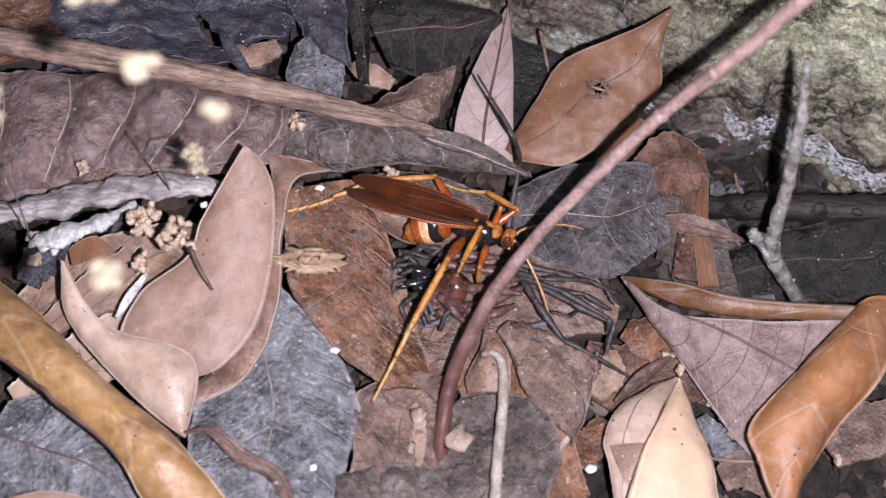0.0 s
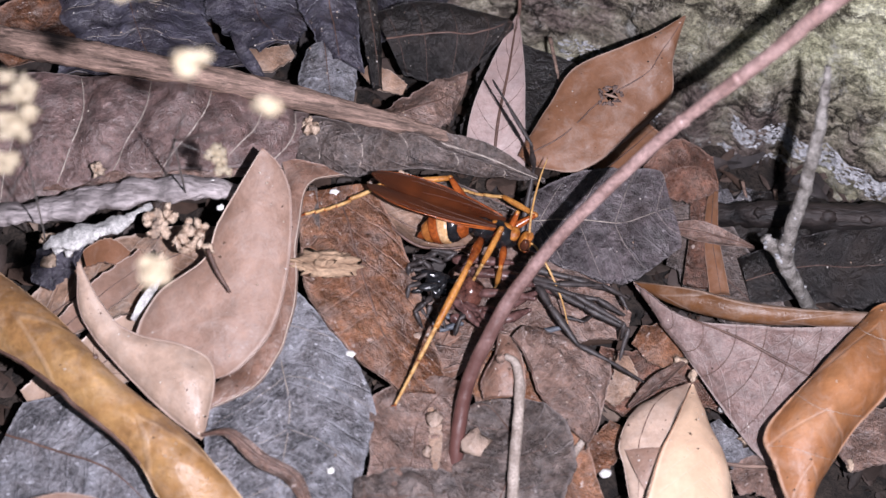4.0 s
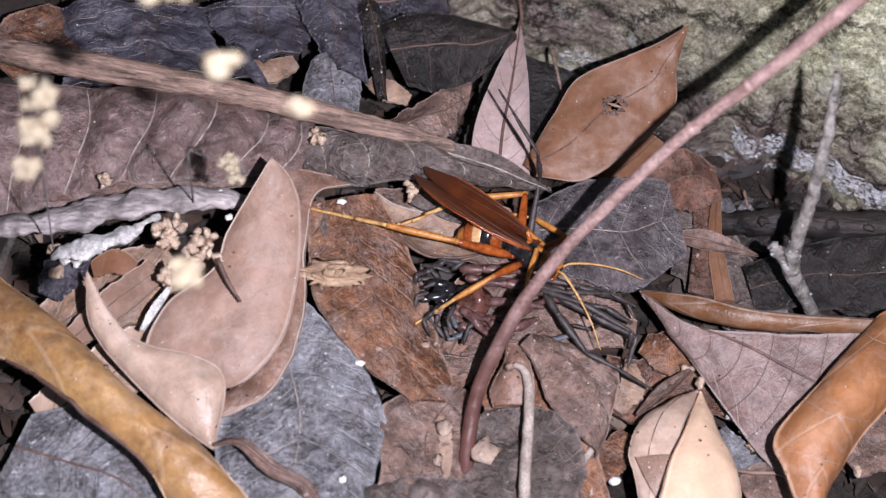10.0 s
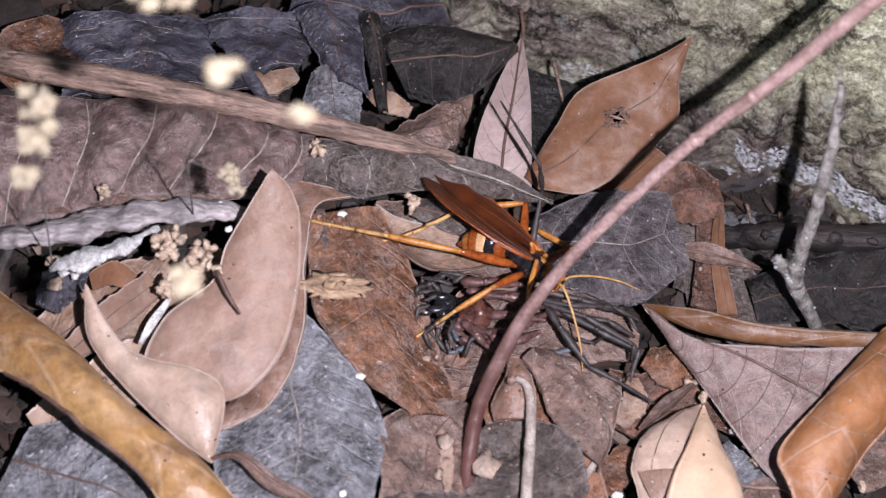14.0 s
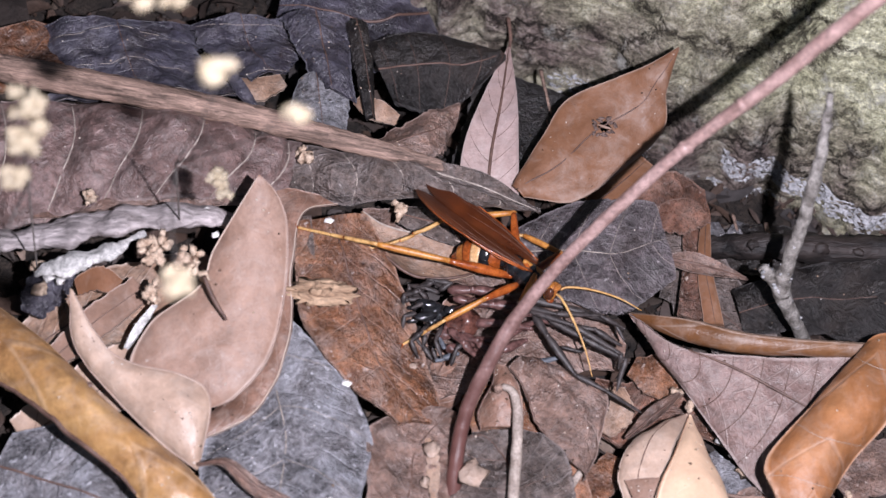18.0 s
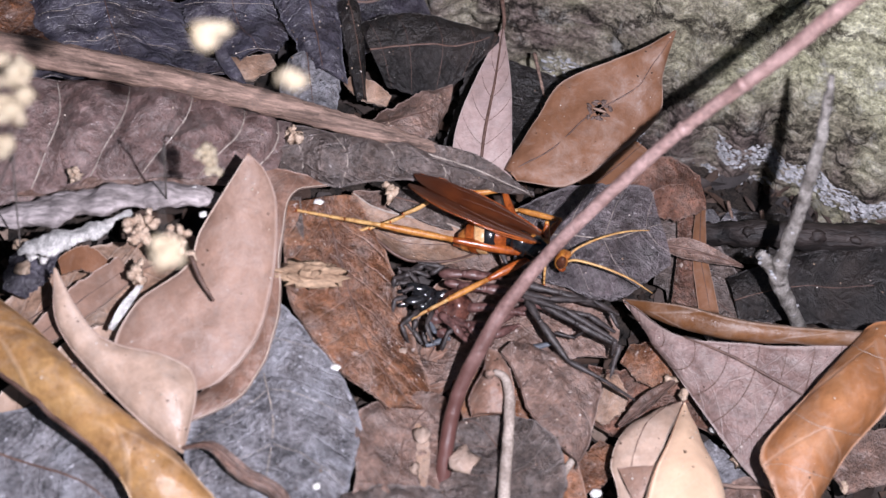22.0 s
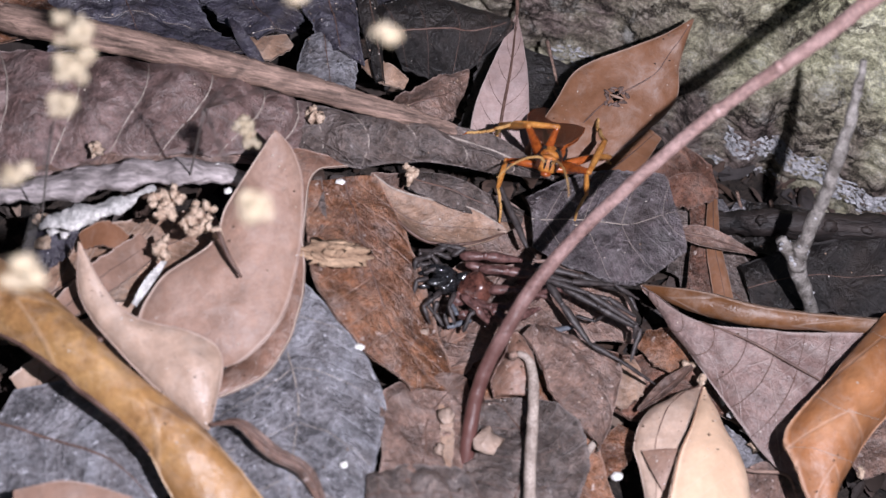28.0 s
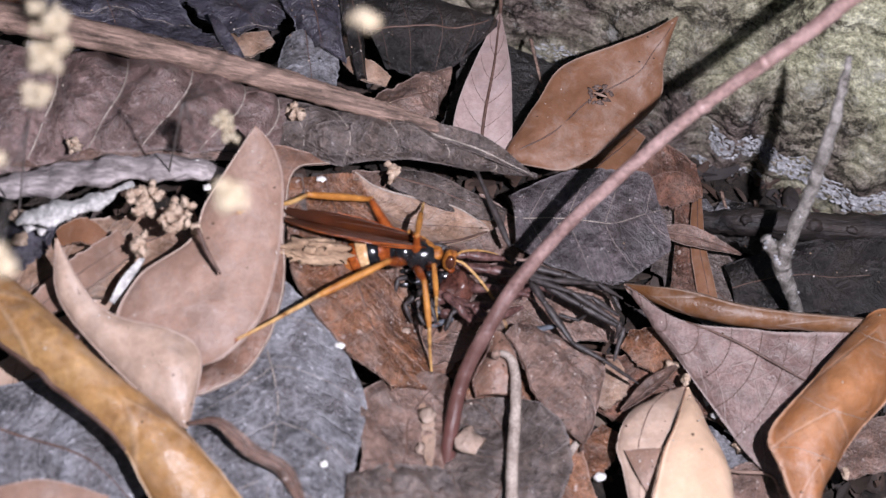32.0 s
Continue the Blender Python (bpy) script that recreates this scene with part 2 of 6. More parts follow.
GREY = leafmat("grey_brown_leaf", (0.048, 0.038, 0.034), (0.173, 0.138, 0.125), rough=0.38, dust=0.66, blot=0.58, net=0.18, grit=1.0, spot=(0.42, 0.38, 0.37), bloom=0.35)
SLATE = leafmat("slate_grey_leaf", (0.047, 0.048, 0.055), (0.246, 0.251, 0.278), rough=0.32, dust=0.62, blot=0.56, net=0.18, grit=1.0, bloom=0.5, spot=(0.55, 0.55, 0.59))
DARK = leafmat("dark_leaf", (0.013, 0.012, 0.018), (0.069, 0.065, 0.091), rough=0.32, dust=0.69, blot=0.58, net=0.12, grit=0.7, spot=(0.3, 0.3, 0.33), bloom=0.22)
TAN = leafmat("tan_leaf", (0.183, 0.110, 0.074), (0.350, 0.243, 0.178), rough=0.45, dust=0.7, blot=0.63, net=0.1, grit=0.5, bloom=0.4)
VIOLET = leafmat("violet_grey_leaf", (0.032, 0.028, 0.032), (0.128, 0.109, 0.119), rough=0.36, dust=0.65, blot=0.58, net=0.2, grit=1.0, spot=(0.4, 0.37, 0.37), bloom=0.35)
RUSSET = leafmat("russet_leaf", (0.07, 0.031, 0.021), (0.21, 0.108, 0.076), rough=0.36, dust=0.66, blot=0.6, net=0.12, grit=0.95, bloom=0.3, spot=(0.42, 0.35, 0.31))
BUFF = plainmat("buff_crust", (0.200, 0.119, 0.072), (0.500, 0.347, 0.230), rough=0.85, scale=500.0, bumps=0.9, dist=0.0005, stretch=(0.3, 1, 1))
RIB_DARK = plainmat("dark_rib", (0.08, 0.045, 0.035), (0.15, 0.09, 0.07))
RIB_PALE = plainmat("pale_rib", (0.26, 0.22, 0.19), (0.4, 0.345, 0.3))
STICKM = plainmat("stick_bark", (0.068, 0.044, 0.034), (0.425, 0.285, 0.224), rough=0.65, scale=800.0, bumps=1.0, dist=0.0006, stretch=(0.07, 1, 1), turn=-14.5)
DARKWOOD = plainmat("dark_wood", (0.006, 0.005, 0.005), (0.035, 0.025, 0.022), rough=0.6, scale=260.0, bumps=0.9, dist=0.0008, stretch=(0.2, 1, 1))
ROTWOOD = plainmat("weathered_wood", (0.130, 0.110, 0.107), (0.493, 0.436, 0.431), rough=0.7, scale=260.0, bumps=1.0, dist=0.0009, stretch=(0.25, 1, 1))
# the dark base colour holds brown skin and the shade at the stem's foot
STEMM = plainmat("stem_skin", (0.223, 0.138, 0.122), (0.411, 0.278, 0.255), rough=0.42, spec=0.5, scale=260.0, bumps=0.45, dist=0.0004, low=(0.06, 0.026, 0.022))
GREYTWIG = plainmat("grey_twig_bark", (0.104, 0.092, 0.080), (0.352, 0.328, 0.304), rough=0.8, scale=500.0, bumps=0.9, dist=0.0006)
PALETWIG = plainmat("pale_straw", (0.25, 0.2, 0.17), (0.45, 0.38, 0.33), rough=0.6)
CHALK = plainmat("white_rot", (0.312, 0.306, 0.294), (0.720, 0.696, 0.672), rough=0.9, scale=500.0, bumps=0.8, dist=0.0005)
LICHEN = plainmat("lichen_crust", (0.2, 0.2, 0.205), (0.52, 0.52, 0.54), rough=0.9, scale=600.0, bumps=0.8, dist=0.0004)
CRUMB = plainmat("tan_crumb", (0.34, 0.23, 0.16), (0.66, 0.52, 0.4), rough=0.85, scale=700.0, bumps=0.8, dist=0.0004)
PETAL = plainmat("white_petal", (0.58, 0.47, 0.31), (0.68, 0.59, 0.44), rough=0.6, scale=500.0, alpha=0.36)
STALK = plainmat("grey_green_stalk", (0.150, 0.135, 0.126), (0.225, 0.207, 0.197), rough=0.6)
WHITE = plainmat("white_fleck", (0.7, 0.68, 0.64), (0.85, 0.84, 0.82), rough=0.6)
HOLE = plainmat("scab", (0.05, 0.03, 0.025), (0.2, 0.14, 0.12), rough=0.9, bumps=1.0, dist=0.0006)
SOIL = plainmat("soil", (0.01, 0.008, 0.007), (0.045, 0.033, 0.026), rough=0.95, scale=350.0, bumps=1.0, dist=0.0015)


# ---- builders (lengths in millimetres) ----
def sample(pts, n):
    """Catmull-Rom through the given numbers or tuples, n samples."""
    p = np.array([q if isinstance(q, (tuple, list)) else (q,) for q in pts], float)
    if len(p) == 1:
        p = np.repeat(p, 2, 0)
    q = np.vstack([2 * p[0] - p[1], p, 2 * p[-1] - p[-2]])
    out = []
    for i in range(n):
        u = i / (n - 1) * (len(p) - 1)
        k = min(int(u), len(p) - 2)
        f = u - k
        a, b, c, d = q[k], q[k + 1], q[k + 2], q[k + 3]
        out.append(0.5 * (2 * b + (c - a) * f + (2 * a - 5 * b + 4 * c - d) * f * f + (3 * b - a - 3 * c + d) * f ** 3))
    return np.array(out)


def ws(v, n):
    return sample(v if isinstance(v, (list, tuple)) else [v, v], n)[:, 0]


def thing(name, at, label="", category="", group="", kind=""):
    ob = new(name)
    ob.empty_display_size = 0.004
    ob.location = Vector(at) * MM
    return tagged(ob, label, category, group, kind)


def origin(ob):
    """World place, in mm, of a thing's or part's own zero."""
    o = Vector((0, 0, 0))
    while ob is not None:
        o += ob.location / MM
        ob = ob.parent
    return o


def link(name, verts, faces, mat, parent=None, label="", uvs=None, smooth=True, at=None):
    me = bpy.data.meshes.new(name)
    o = np.array(origin(parent)) if parent is not None else np.zeros(3)
    base = np.array(at if at is not None else o, float)
    me.from_pydata([tuple((np.array(v) - base) * MM) for v in verts], [], faces)
    if uvs is not None:
        lay = me.uv_layers.new(name="UVMap")
        for poly in me.polygons:
            for li, vi in zip(poly.loop_indices, poly.vertices):
                lay.data[li].uv = uvs[vi]
    if smooth:
        me.polygons.foreach_set("use_smooth", [True] * len(me.polygons))
    for mt in mat if isinstance(mat, list) else [mat]:
        me.materials.append(mt)
    ob = new(name, me)
    ob.parent = parent
    ob.location = Vector(base - o) * MM
    if label:
        ob["label"] = label
    return ob


def tube_mesh(path, radii, sides=10, n=None, lump=0.0, flat=1.0, seed=0.0, freq=0.6):
    n = n or max(2, 5 * (len(path) - 1) + 1)
    S, Rr = sample(path, n), ws(radii, n)
    T = np.gradient(S, axis=0)
    vs, fs = [], []
    ref = Vector((0.13, 0.31, 0.94))
    for i in range(n):
        t = Vector(T[i]).normalized()
        a = (ref - t * ref.dot(t)).normalized()
        b = t.cross(a)
        ref = a
        for j in range(sides):
            w = 2 * math.pi * j / sides
            d = a * math.cos(w) * flat + b * math.sin(w)
            p = Vector(S[i]) + d * max(Rr[i], 0.01)
            if lump:
                p += d * lump * (noise.noise(p * freq + Vector((seed, 0, 0))) + .35 * noise.noise(p * freq * 3.1 + Vector((0, seed, 2))))
            vs.append(p)
    for i in range(n - 1):
        for j in range(sides):
            k = (j + 1) % sides
            fs.append((i * sides + j, i * sides + k, (i + 1) * sides + k, (i + 1) * sides + j))
    fs.append(tuple(reversed(range(sides))))
    fs.append(tuple((n - 1) * sides + j for j in range(sides)))
    return vs, fs


def tube(name, path, radii, mat, parent=None, label="", **kw):
    vs, fs = tube_mesh(path, radii, **kw)
    return link(name, vs, fs, mat, parent, label)


def blob_mesh(c, r, rough=0.25, seed=0.0, rot=None, seg=10, rings=7, freq=0.9):
    vs, fs = [], []
    rot = rot or Euler((0, 0, 0))
    mt = rot.to_matrix()
    for i in range(rings + 1):
        th = math.pi * i / rings
        for j in range(seg):
            ph = 2 * math.pi * j / seg
            d = Vector((math.sin(th) * math.cos(ph), math.sin(th) * math.sin(ph), math.cos(th)))
            k = 1 + rough * noise.noise(d * 1.7 * freq + Vector((seed, seed * 0.7, 3.1)))
            vs.append(Vector(c) + mt @ Vector((d.x * r[0] * k, d.y * r[1] * k, d.z * r[2] * k)))
    for i in range(rings):
        for j in range(seg):
            k = (j + 1) % seg
            fs.append((i * seg + j, (i + 1) * seg + j, (i + 1) * seg + k, i * seg + k))
    return vs, fs


def blob(name, c, r, mat, parent=None, label="", **kw):
    vs, fs = blob_mesh(c, r, **kw)
    return link(name, vs, fs, mat, parent, label)


def merge(parts):
    V, F = [], []
    for vs, fs in parts:
        F += [tuple(i + len(V) for i in f) for f in fs]
        V += list(vs)
    return V, F


def leaf(name, spine, wl, wr, mat, label, bl=0.0, br=0.0, tilt=0.0, n=40, m=9, wob=0.6, jag=0.04, thick=0.25, rib=0.3, ribmat=None,
         veins=0, vmat=None, vr=0.1, seed=None, stalk=None, cut=None, group="fallen leaves"):
    """A dead leaf along a spine: half widths to its left and right, sideways bends (degrees) and a tilt about the spine."""
    sd = seed if seed is not None else RND.uniform(0, 50)
    S, L, R = sample(spine, n), ws(wl, n), ws(wr, n)
    BL, BR, TI = ws(bl, n), ws(br, n), ws(tilt, n)
    T = np.gradient(S, axis=0)
    top = thing(name, spine[0], label, "leaf", group)
    fr = []
    for i in range(n):
        t = Vector(T[i]).normalized()
        sd_v = t.cross(Vector((0, 0, 1))).normalized()
        nr = sd_v.cross(t).normalized()
        q = Matrix.Rotation(radians(TI[i]), 3, t)
        fr.append((q @ sd_v, q @ nr))

    def surf(u, s, lift=0.0):
        x = max(0.0, min(1.0, u)) * (n - 1)
        i = min(int(x), n - 2)
        f = x - i
        c = Vector(S[i] * (1 - f) + S[i + 1] * f)
        side = (fr[i][0] * (1 - f) + fr[i + 1][0] * f).normalized()
        nr = (fr[i][1] * (1 - f) + fr[i + 1][1] * f).normalized()
        A, B = (R, BR) if s >= 0 else (L, BL)
        w = max(0.02, A[i] * (1 - f) + A[i + 1] * f)
        w *= 1 + jag * (noise.noise(Vector((u * 14, sd, s > 0))) + 0.6 * noise.noise(Vector((u * 45, sd + 9, s > 0))))
        a = radians(B[i] * (1 - f) + B[i + 1] * f)
        d = abs(s) * w
        if abs(a) > 0.02:
            r = w / a
            x1, y1 = r * math.sin(d / r), r * (1 - math.cos(d / r))
        else:
            x1, y1 = d, 0.0
        p = c + side * (x1 if s >= 0 else -x1) + nr * (y1 + lift)
        k = noise.noise(p * 0.09 + Vector((sd, 0, 0))) * 1.6 + noise.noise(p * 0.28 + Vector((0, sd, 0))) * 0.6
        return p + nr * wob * k

    return finish(top, surf, n, m, mat, thick, rib, ribmat, veins, vmat, vr, stalk, cut, lambda u, sg: (R if sg > 0 else L)[int(u * (n - 1))])


def finish(top, surf, n, m, mat, thick, rib, ribmat, veins, vmat, vr, stalk, cut, wide, cross=0, lean=0.0, blade="blade", label=""):
    """Meshes the blade of a leaf from its surface, and lays midrib and side veins on it."""
    vs, uvs = [], []
    cols = 2 * m + 1
    for lay in (0.0, -thick):
        for i in range(n):
            for j in range(cols):
                s = (j - m) / m
                vs.append(surf(i / (n - 1), s, lay))
                uvs.append((i / (n - 1), 0.5 + s / 2))
    off = n * cols
    fs = []
    for i in range(n - 1):
        for j in range(cols - 1):
            if cut and cut(i / (n - 1), (j + 0.5 - m) / m):
                continue
            a = i * cols + j
            fs.append((a, a + 1, a + cols + 1, a + cols))
            fs.append((off + a + cols, off + a + cols + 1, off + a + 1, off + a))
    rim = [i * cols for i in range(n)] + [(n - 1) * cols + j for j in range(1, cols)] + [i * cols + cols - 1 for i in range(n - 2, -1, -1)] + [j for j in range(cols - 2, 0, -1)]
    for a, b in zip(rim, rim[1:] + rim[:1]):
        fs.append((a, off + a, off + b, b))
    link(blade, vs, fs, mat, top, label if blade != "blade" else "", uvs=uvs)
    if rib:
        pts = [surf(u / 14, 0, 0.12 * rib) for u in range(15)]
        if stalk:
            pts = [Vector(q) for q in stalk] + pts
        tube("midrib", [tuple(p) for p in pts], [rib, rib * 0.9, rib * 0.35], ribmat or RIB_DARK, top, sides=6)
    for k in range(veins):
        u0 = 0.1 + 0.78 * k / max(1, veins - 1)
        for sg in (1, -1):
            if wide(u0, sg) < 1.2:
                continue
            pts = [tuple(surf(u0 + 0.12 * q + 0.05 * q * q, sg * (0.02 + 0.92 * q), 0.03)) for q in [z / 8 for z in range(9)]]
            tube("side_vein", pts, [vr, vr * 0.8, vr * 0.4], vmat or ribmat or RIB_DARK, top, sides=5, n=17)
    for k in range(cross):
        u0 = 0.06 + 0.86 * k / max(1, cross - 1)
        pts = [tuple(surf(u0 + 0.05 * math.sin(3.1 * q) + lean * q, -0.97 + 1.94 * q, 0.03)) for q in [z / 14 for z in range(15)]]
        tube("side_vein", pts, [vr * 0.6, vr, vr * 0.7], vmat or RIB_DARK, top, sides=5, n=29)
    return top, surf


def sheet(name, ea, eb, mat, label, bulge=0.0, n=44, m=10, wob=0.5, jag=0.02, thick=0.25, rib=0.0, ribmat=None, veins=0, vmat=None, vr=0.09,
          cross=0, lean=0.0, seed=None, cut=None, group="fallen leaves", parent=None, pleat=0.0):
    """A dead leaf between two edges that run the same way, arched (bulge, mm) across."""
    sd = seed if seed is not None else RND.uniform(0, 50)
    A, B, K = sample(ea, n), sample(eb, n), ws(bulge, n)
    top = parent or thing(name, ea[0], label, "leaf", group)

    def surf(u, s, lift=0.0):
        x = max(0.0, min(1.0, u)) * (n - 1)
        i = min(int(x), n - 2)
        f = x - i
        a, b = Vector(A[i] * (1 - f) + A[i + 1] * f), Vector(B[i] * (1 - f) + B[i + 1] * f)
        t = Vector(A[min(i + 2, n - 1)] + B[min(i + 2, n - 1)] - A[max(i - 1, 0)] - B[max(i - 1, 0)]).normalized()
        c = b - a
        w = c.length
        nr = t.cross(c)
        nr = nr.normalized() if nr.length > 1e-6 else Vector((0, 0, 1))
        if nr.z < 0:
            nr = -nr
        s *= 1 + jag * (noise.noise(Vector((u * 14, sd, s > 0))) + 0.7 * noise.noise(Vector((u * 45, sd + 9, s > 0))))
        q = 0.5 + 0.5 * s
        k = K[i] * (1 - f) + K[i + 1] * f
        p = a + c * q + nr * (k * max(0.0, 1 - s * s) ** 0.7 * min(1.0, w / 4) + lift)
        z = noise.noise(p * 0.09 + Vector((sd, 0, 0))) * 1.5 + noise.noise(p * 0.27 + Vector((0, sd, 0))) * 0.7
        z += 0.5 - 1.2 * abs(noise.noise(p * 0.16 + Vector((sd, sd, 0)))) + 0.3 * noise.noise(p * 0.6 + Vector((sd, 3, 1))) - 0.35 * abs(noise.noise(p * 0.38 + Vector((7, sd, 0))))
        if pleat and cross > 1:
            uu = u - 0.05 * math.sin(3.1 * q) - lean * q
            z += pleat / wob * (abs(math.sin(math.pi * (uu - 0.06) / (0.86 / (cross - 1)))) - 0.5)
        return p + nr * wob * z * min(1.0, w / 4)
    if parent is None:
        SURFS.append(surf)
    return finish(top, surf, n, m, mat, thick, rib, ribmat, veins, vmat, vr, None, cut, lambda u, sg: 9, cross, lean, "blade" if parent is None else name)


# ---- ground ----
def gz(x, y):
    """Height of the soil under the litter, in mm."""
    k = max(0.0, 1 - math.hypot(x, y) / 900)
    return -11 - 0.13 * max(-75, min(75, x)) * k + 1.6 * noise.noise(Vector((x * 0.06, y * 0.06, 0))) + 0.8 * noise.noise(Vector((x * 0.3, y * 0.3, 5)))


def build_ground():
    def axis():
        near = [i * 2.5 for i in range(-48, 49)]
        far = [130, 150, 190, 260, 400, 700, 1500, 4000, 12000, 40000]
        return [-f for f in reversed(far)] + near + far
    ax = axis()
    vs = [(x, y, gz(x, y)) for y in ax for x in ax]
    k = len(ax)
    fs = [(r * k + c, r * k + c + 1, (r + 1) * k + c + 1, (r + 1) * k + c) for r in range(k - 1) for c in range(k - 1)]
    tagged(link("ground", vs, fs, SOIL), "dark crumbly forest soil under dead leaves", "soil", kind="structure")


def litter_material():
    m, nt, b = nodes_of("litter", 0.7, 0.35)
    geo = nt.nodes.new("ShaderNodeNewGeometry")
    tc = nt.nodes.new("ShaderNodeTexCoord")
    c = ramp(nt, geo.outputs["Random Per Island"], [(0.0, (0.012, 0.009, 0.008)), (0.3, (0.036, 0.024, 0.019)), (0.6, (0.07, 0.042, 0.03)), (0.85, (0.045, 0.04, 0.04)), (0.97, (0.09, 0.065, 0.05)), (1.0, (0.22, 0.16, 0.125))])
    n1 = tex(nt, "ShaderNodeTexNoise", 500.0, tc.outputs["Object"], 6, 0.7)
    c = mix(nt, 1.0, c, ramp(nt, n1.outputs[0], [(0.25, (0.5,) * 3), (0.75, (1.3,) * 3)]), "MULTIPLY")
    nt.links.new(c, b.inputs["Base Color"])
    bump(nt, b, n1.outputs[0], 0.7, 0.0006)
    return m


LITTER = litter_material()


def build_litter():
    """Broken leaf bits and crumbs that fill the gaps, and whole leaves farther off."""
    r = random.Random(3)
    V, F = [], []

    def bit(cx, cy, cz, ln, wd, yaw, pit, rol, n=7):
        q = Euler((radians(rol), radians(pit), radians(yaw))).to_matrix()
        b0, curl = len(V), r.uniform(-0.5, 0.9)
        for i in range(n):
            u = i / (n - 1)
            w = wd * (math.sin(math.pi * (0.12 + 0.82 * u)) + r.uniform(-0.12, 0.12))
            for s in (-1, 0, 1):
                V.append(Vector((cx, cy, cz)) + q @ Vector(((u - 0.5) * ln, s * w, curl * w * abs(s) + 0.06 * ln * math.sin(3 * u))))
        for i in range(n - 1):
            for s in (0, 1):
                a = b0 + i * 3 + s
                F.append((a, a + 1, a + 4, a + 3))
    for k in range(2600):
        x, y = r.uniform(-95, 110), r.uniform(-75, 90)
        bit(x, y, gz(x, y) + r.uniform(0.3, 3.5), r.uniform(2, 9), r.uniform(0.4, 2.2), r.uniform(0, 360), r.gauss(0, 14), r.gauss(0, 22))
    for k in range(1500):
        a, d = r.uniform(0, 6.283), r.uniform(0, 1) ** 0.7 * 420 + 85
        x, y = d * math.cos(a), d * math.sin(a)
        if -78 < x < 98 and -58 < y < 78 or x < 60 and y < -50 and d < 190:
            continue
        bit(x, y, gz(x, y) + r.uniform(0.5, 7), r.uniform(30, 75), r.uniform(7, 16), r.uniform(0, 360), r.gauss(0, 9), r.gauss(0, 12), 9)
    ob = link("leaf_litter", V, F, LITTER)
    tagged(ob, "loose brown litter of broken dead leaf bits", "leaf litter", kind="stuff")
    V2, F2 = [], []
    for k in range(2200):
        x, y = r.uniform(-80, 95), r.uniform(-58, 70)
        s = r.uniform(0.2, 0.9)
        b0 = len(V2)
        for d in ((1, 0, 0), (0, 1, 0), (-1, 0, 0), (0, -1, 0), (0, 0, 1), (0, 0, -0.6)):
            V2.append((x + d[0] * s * r.uniform(0.6, 1.3), y + d[1] * s * r.uniform(0.6, 1.3), gz(x, y) + 0.4 + r.uniform(0, 2.5) + d[2] * s))
        F2 += [tuple(b0 + i for i in f) for f in ((0, 1, 4), (1, 2, 4), (2, 3, 4), (3, 0, 4), (1, 0, 5), (2, 1, 5), (3, 2, 5), (0, 3, 5))]
    tagged(link("soil_crumbs", V2, F2, LITTER, smooth=False), "small dark crumbs of soil and rotten leaf", "soil", kind="stuff")


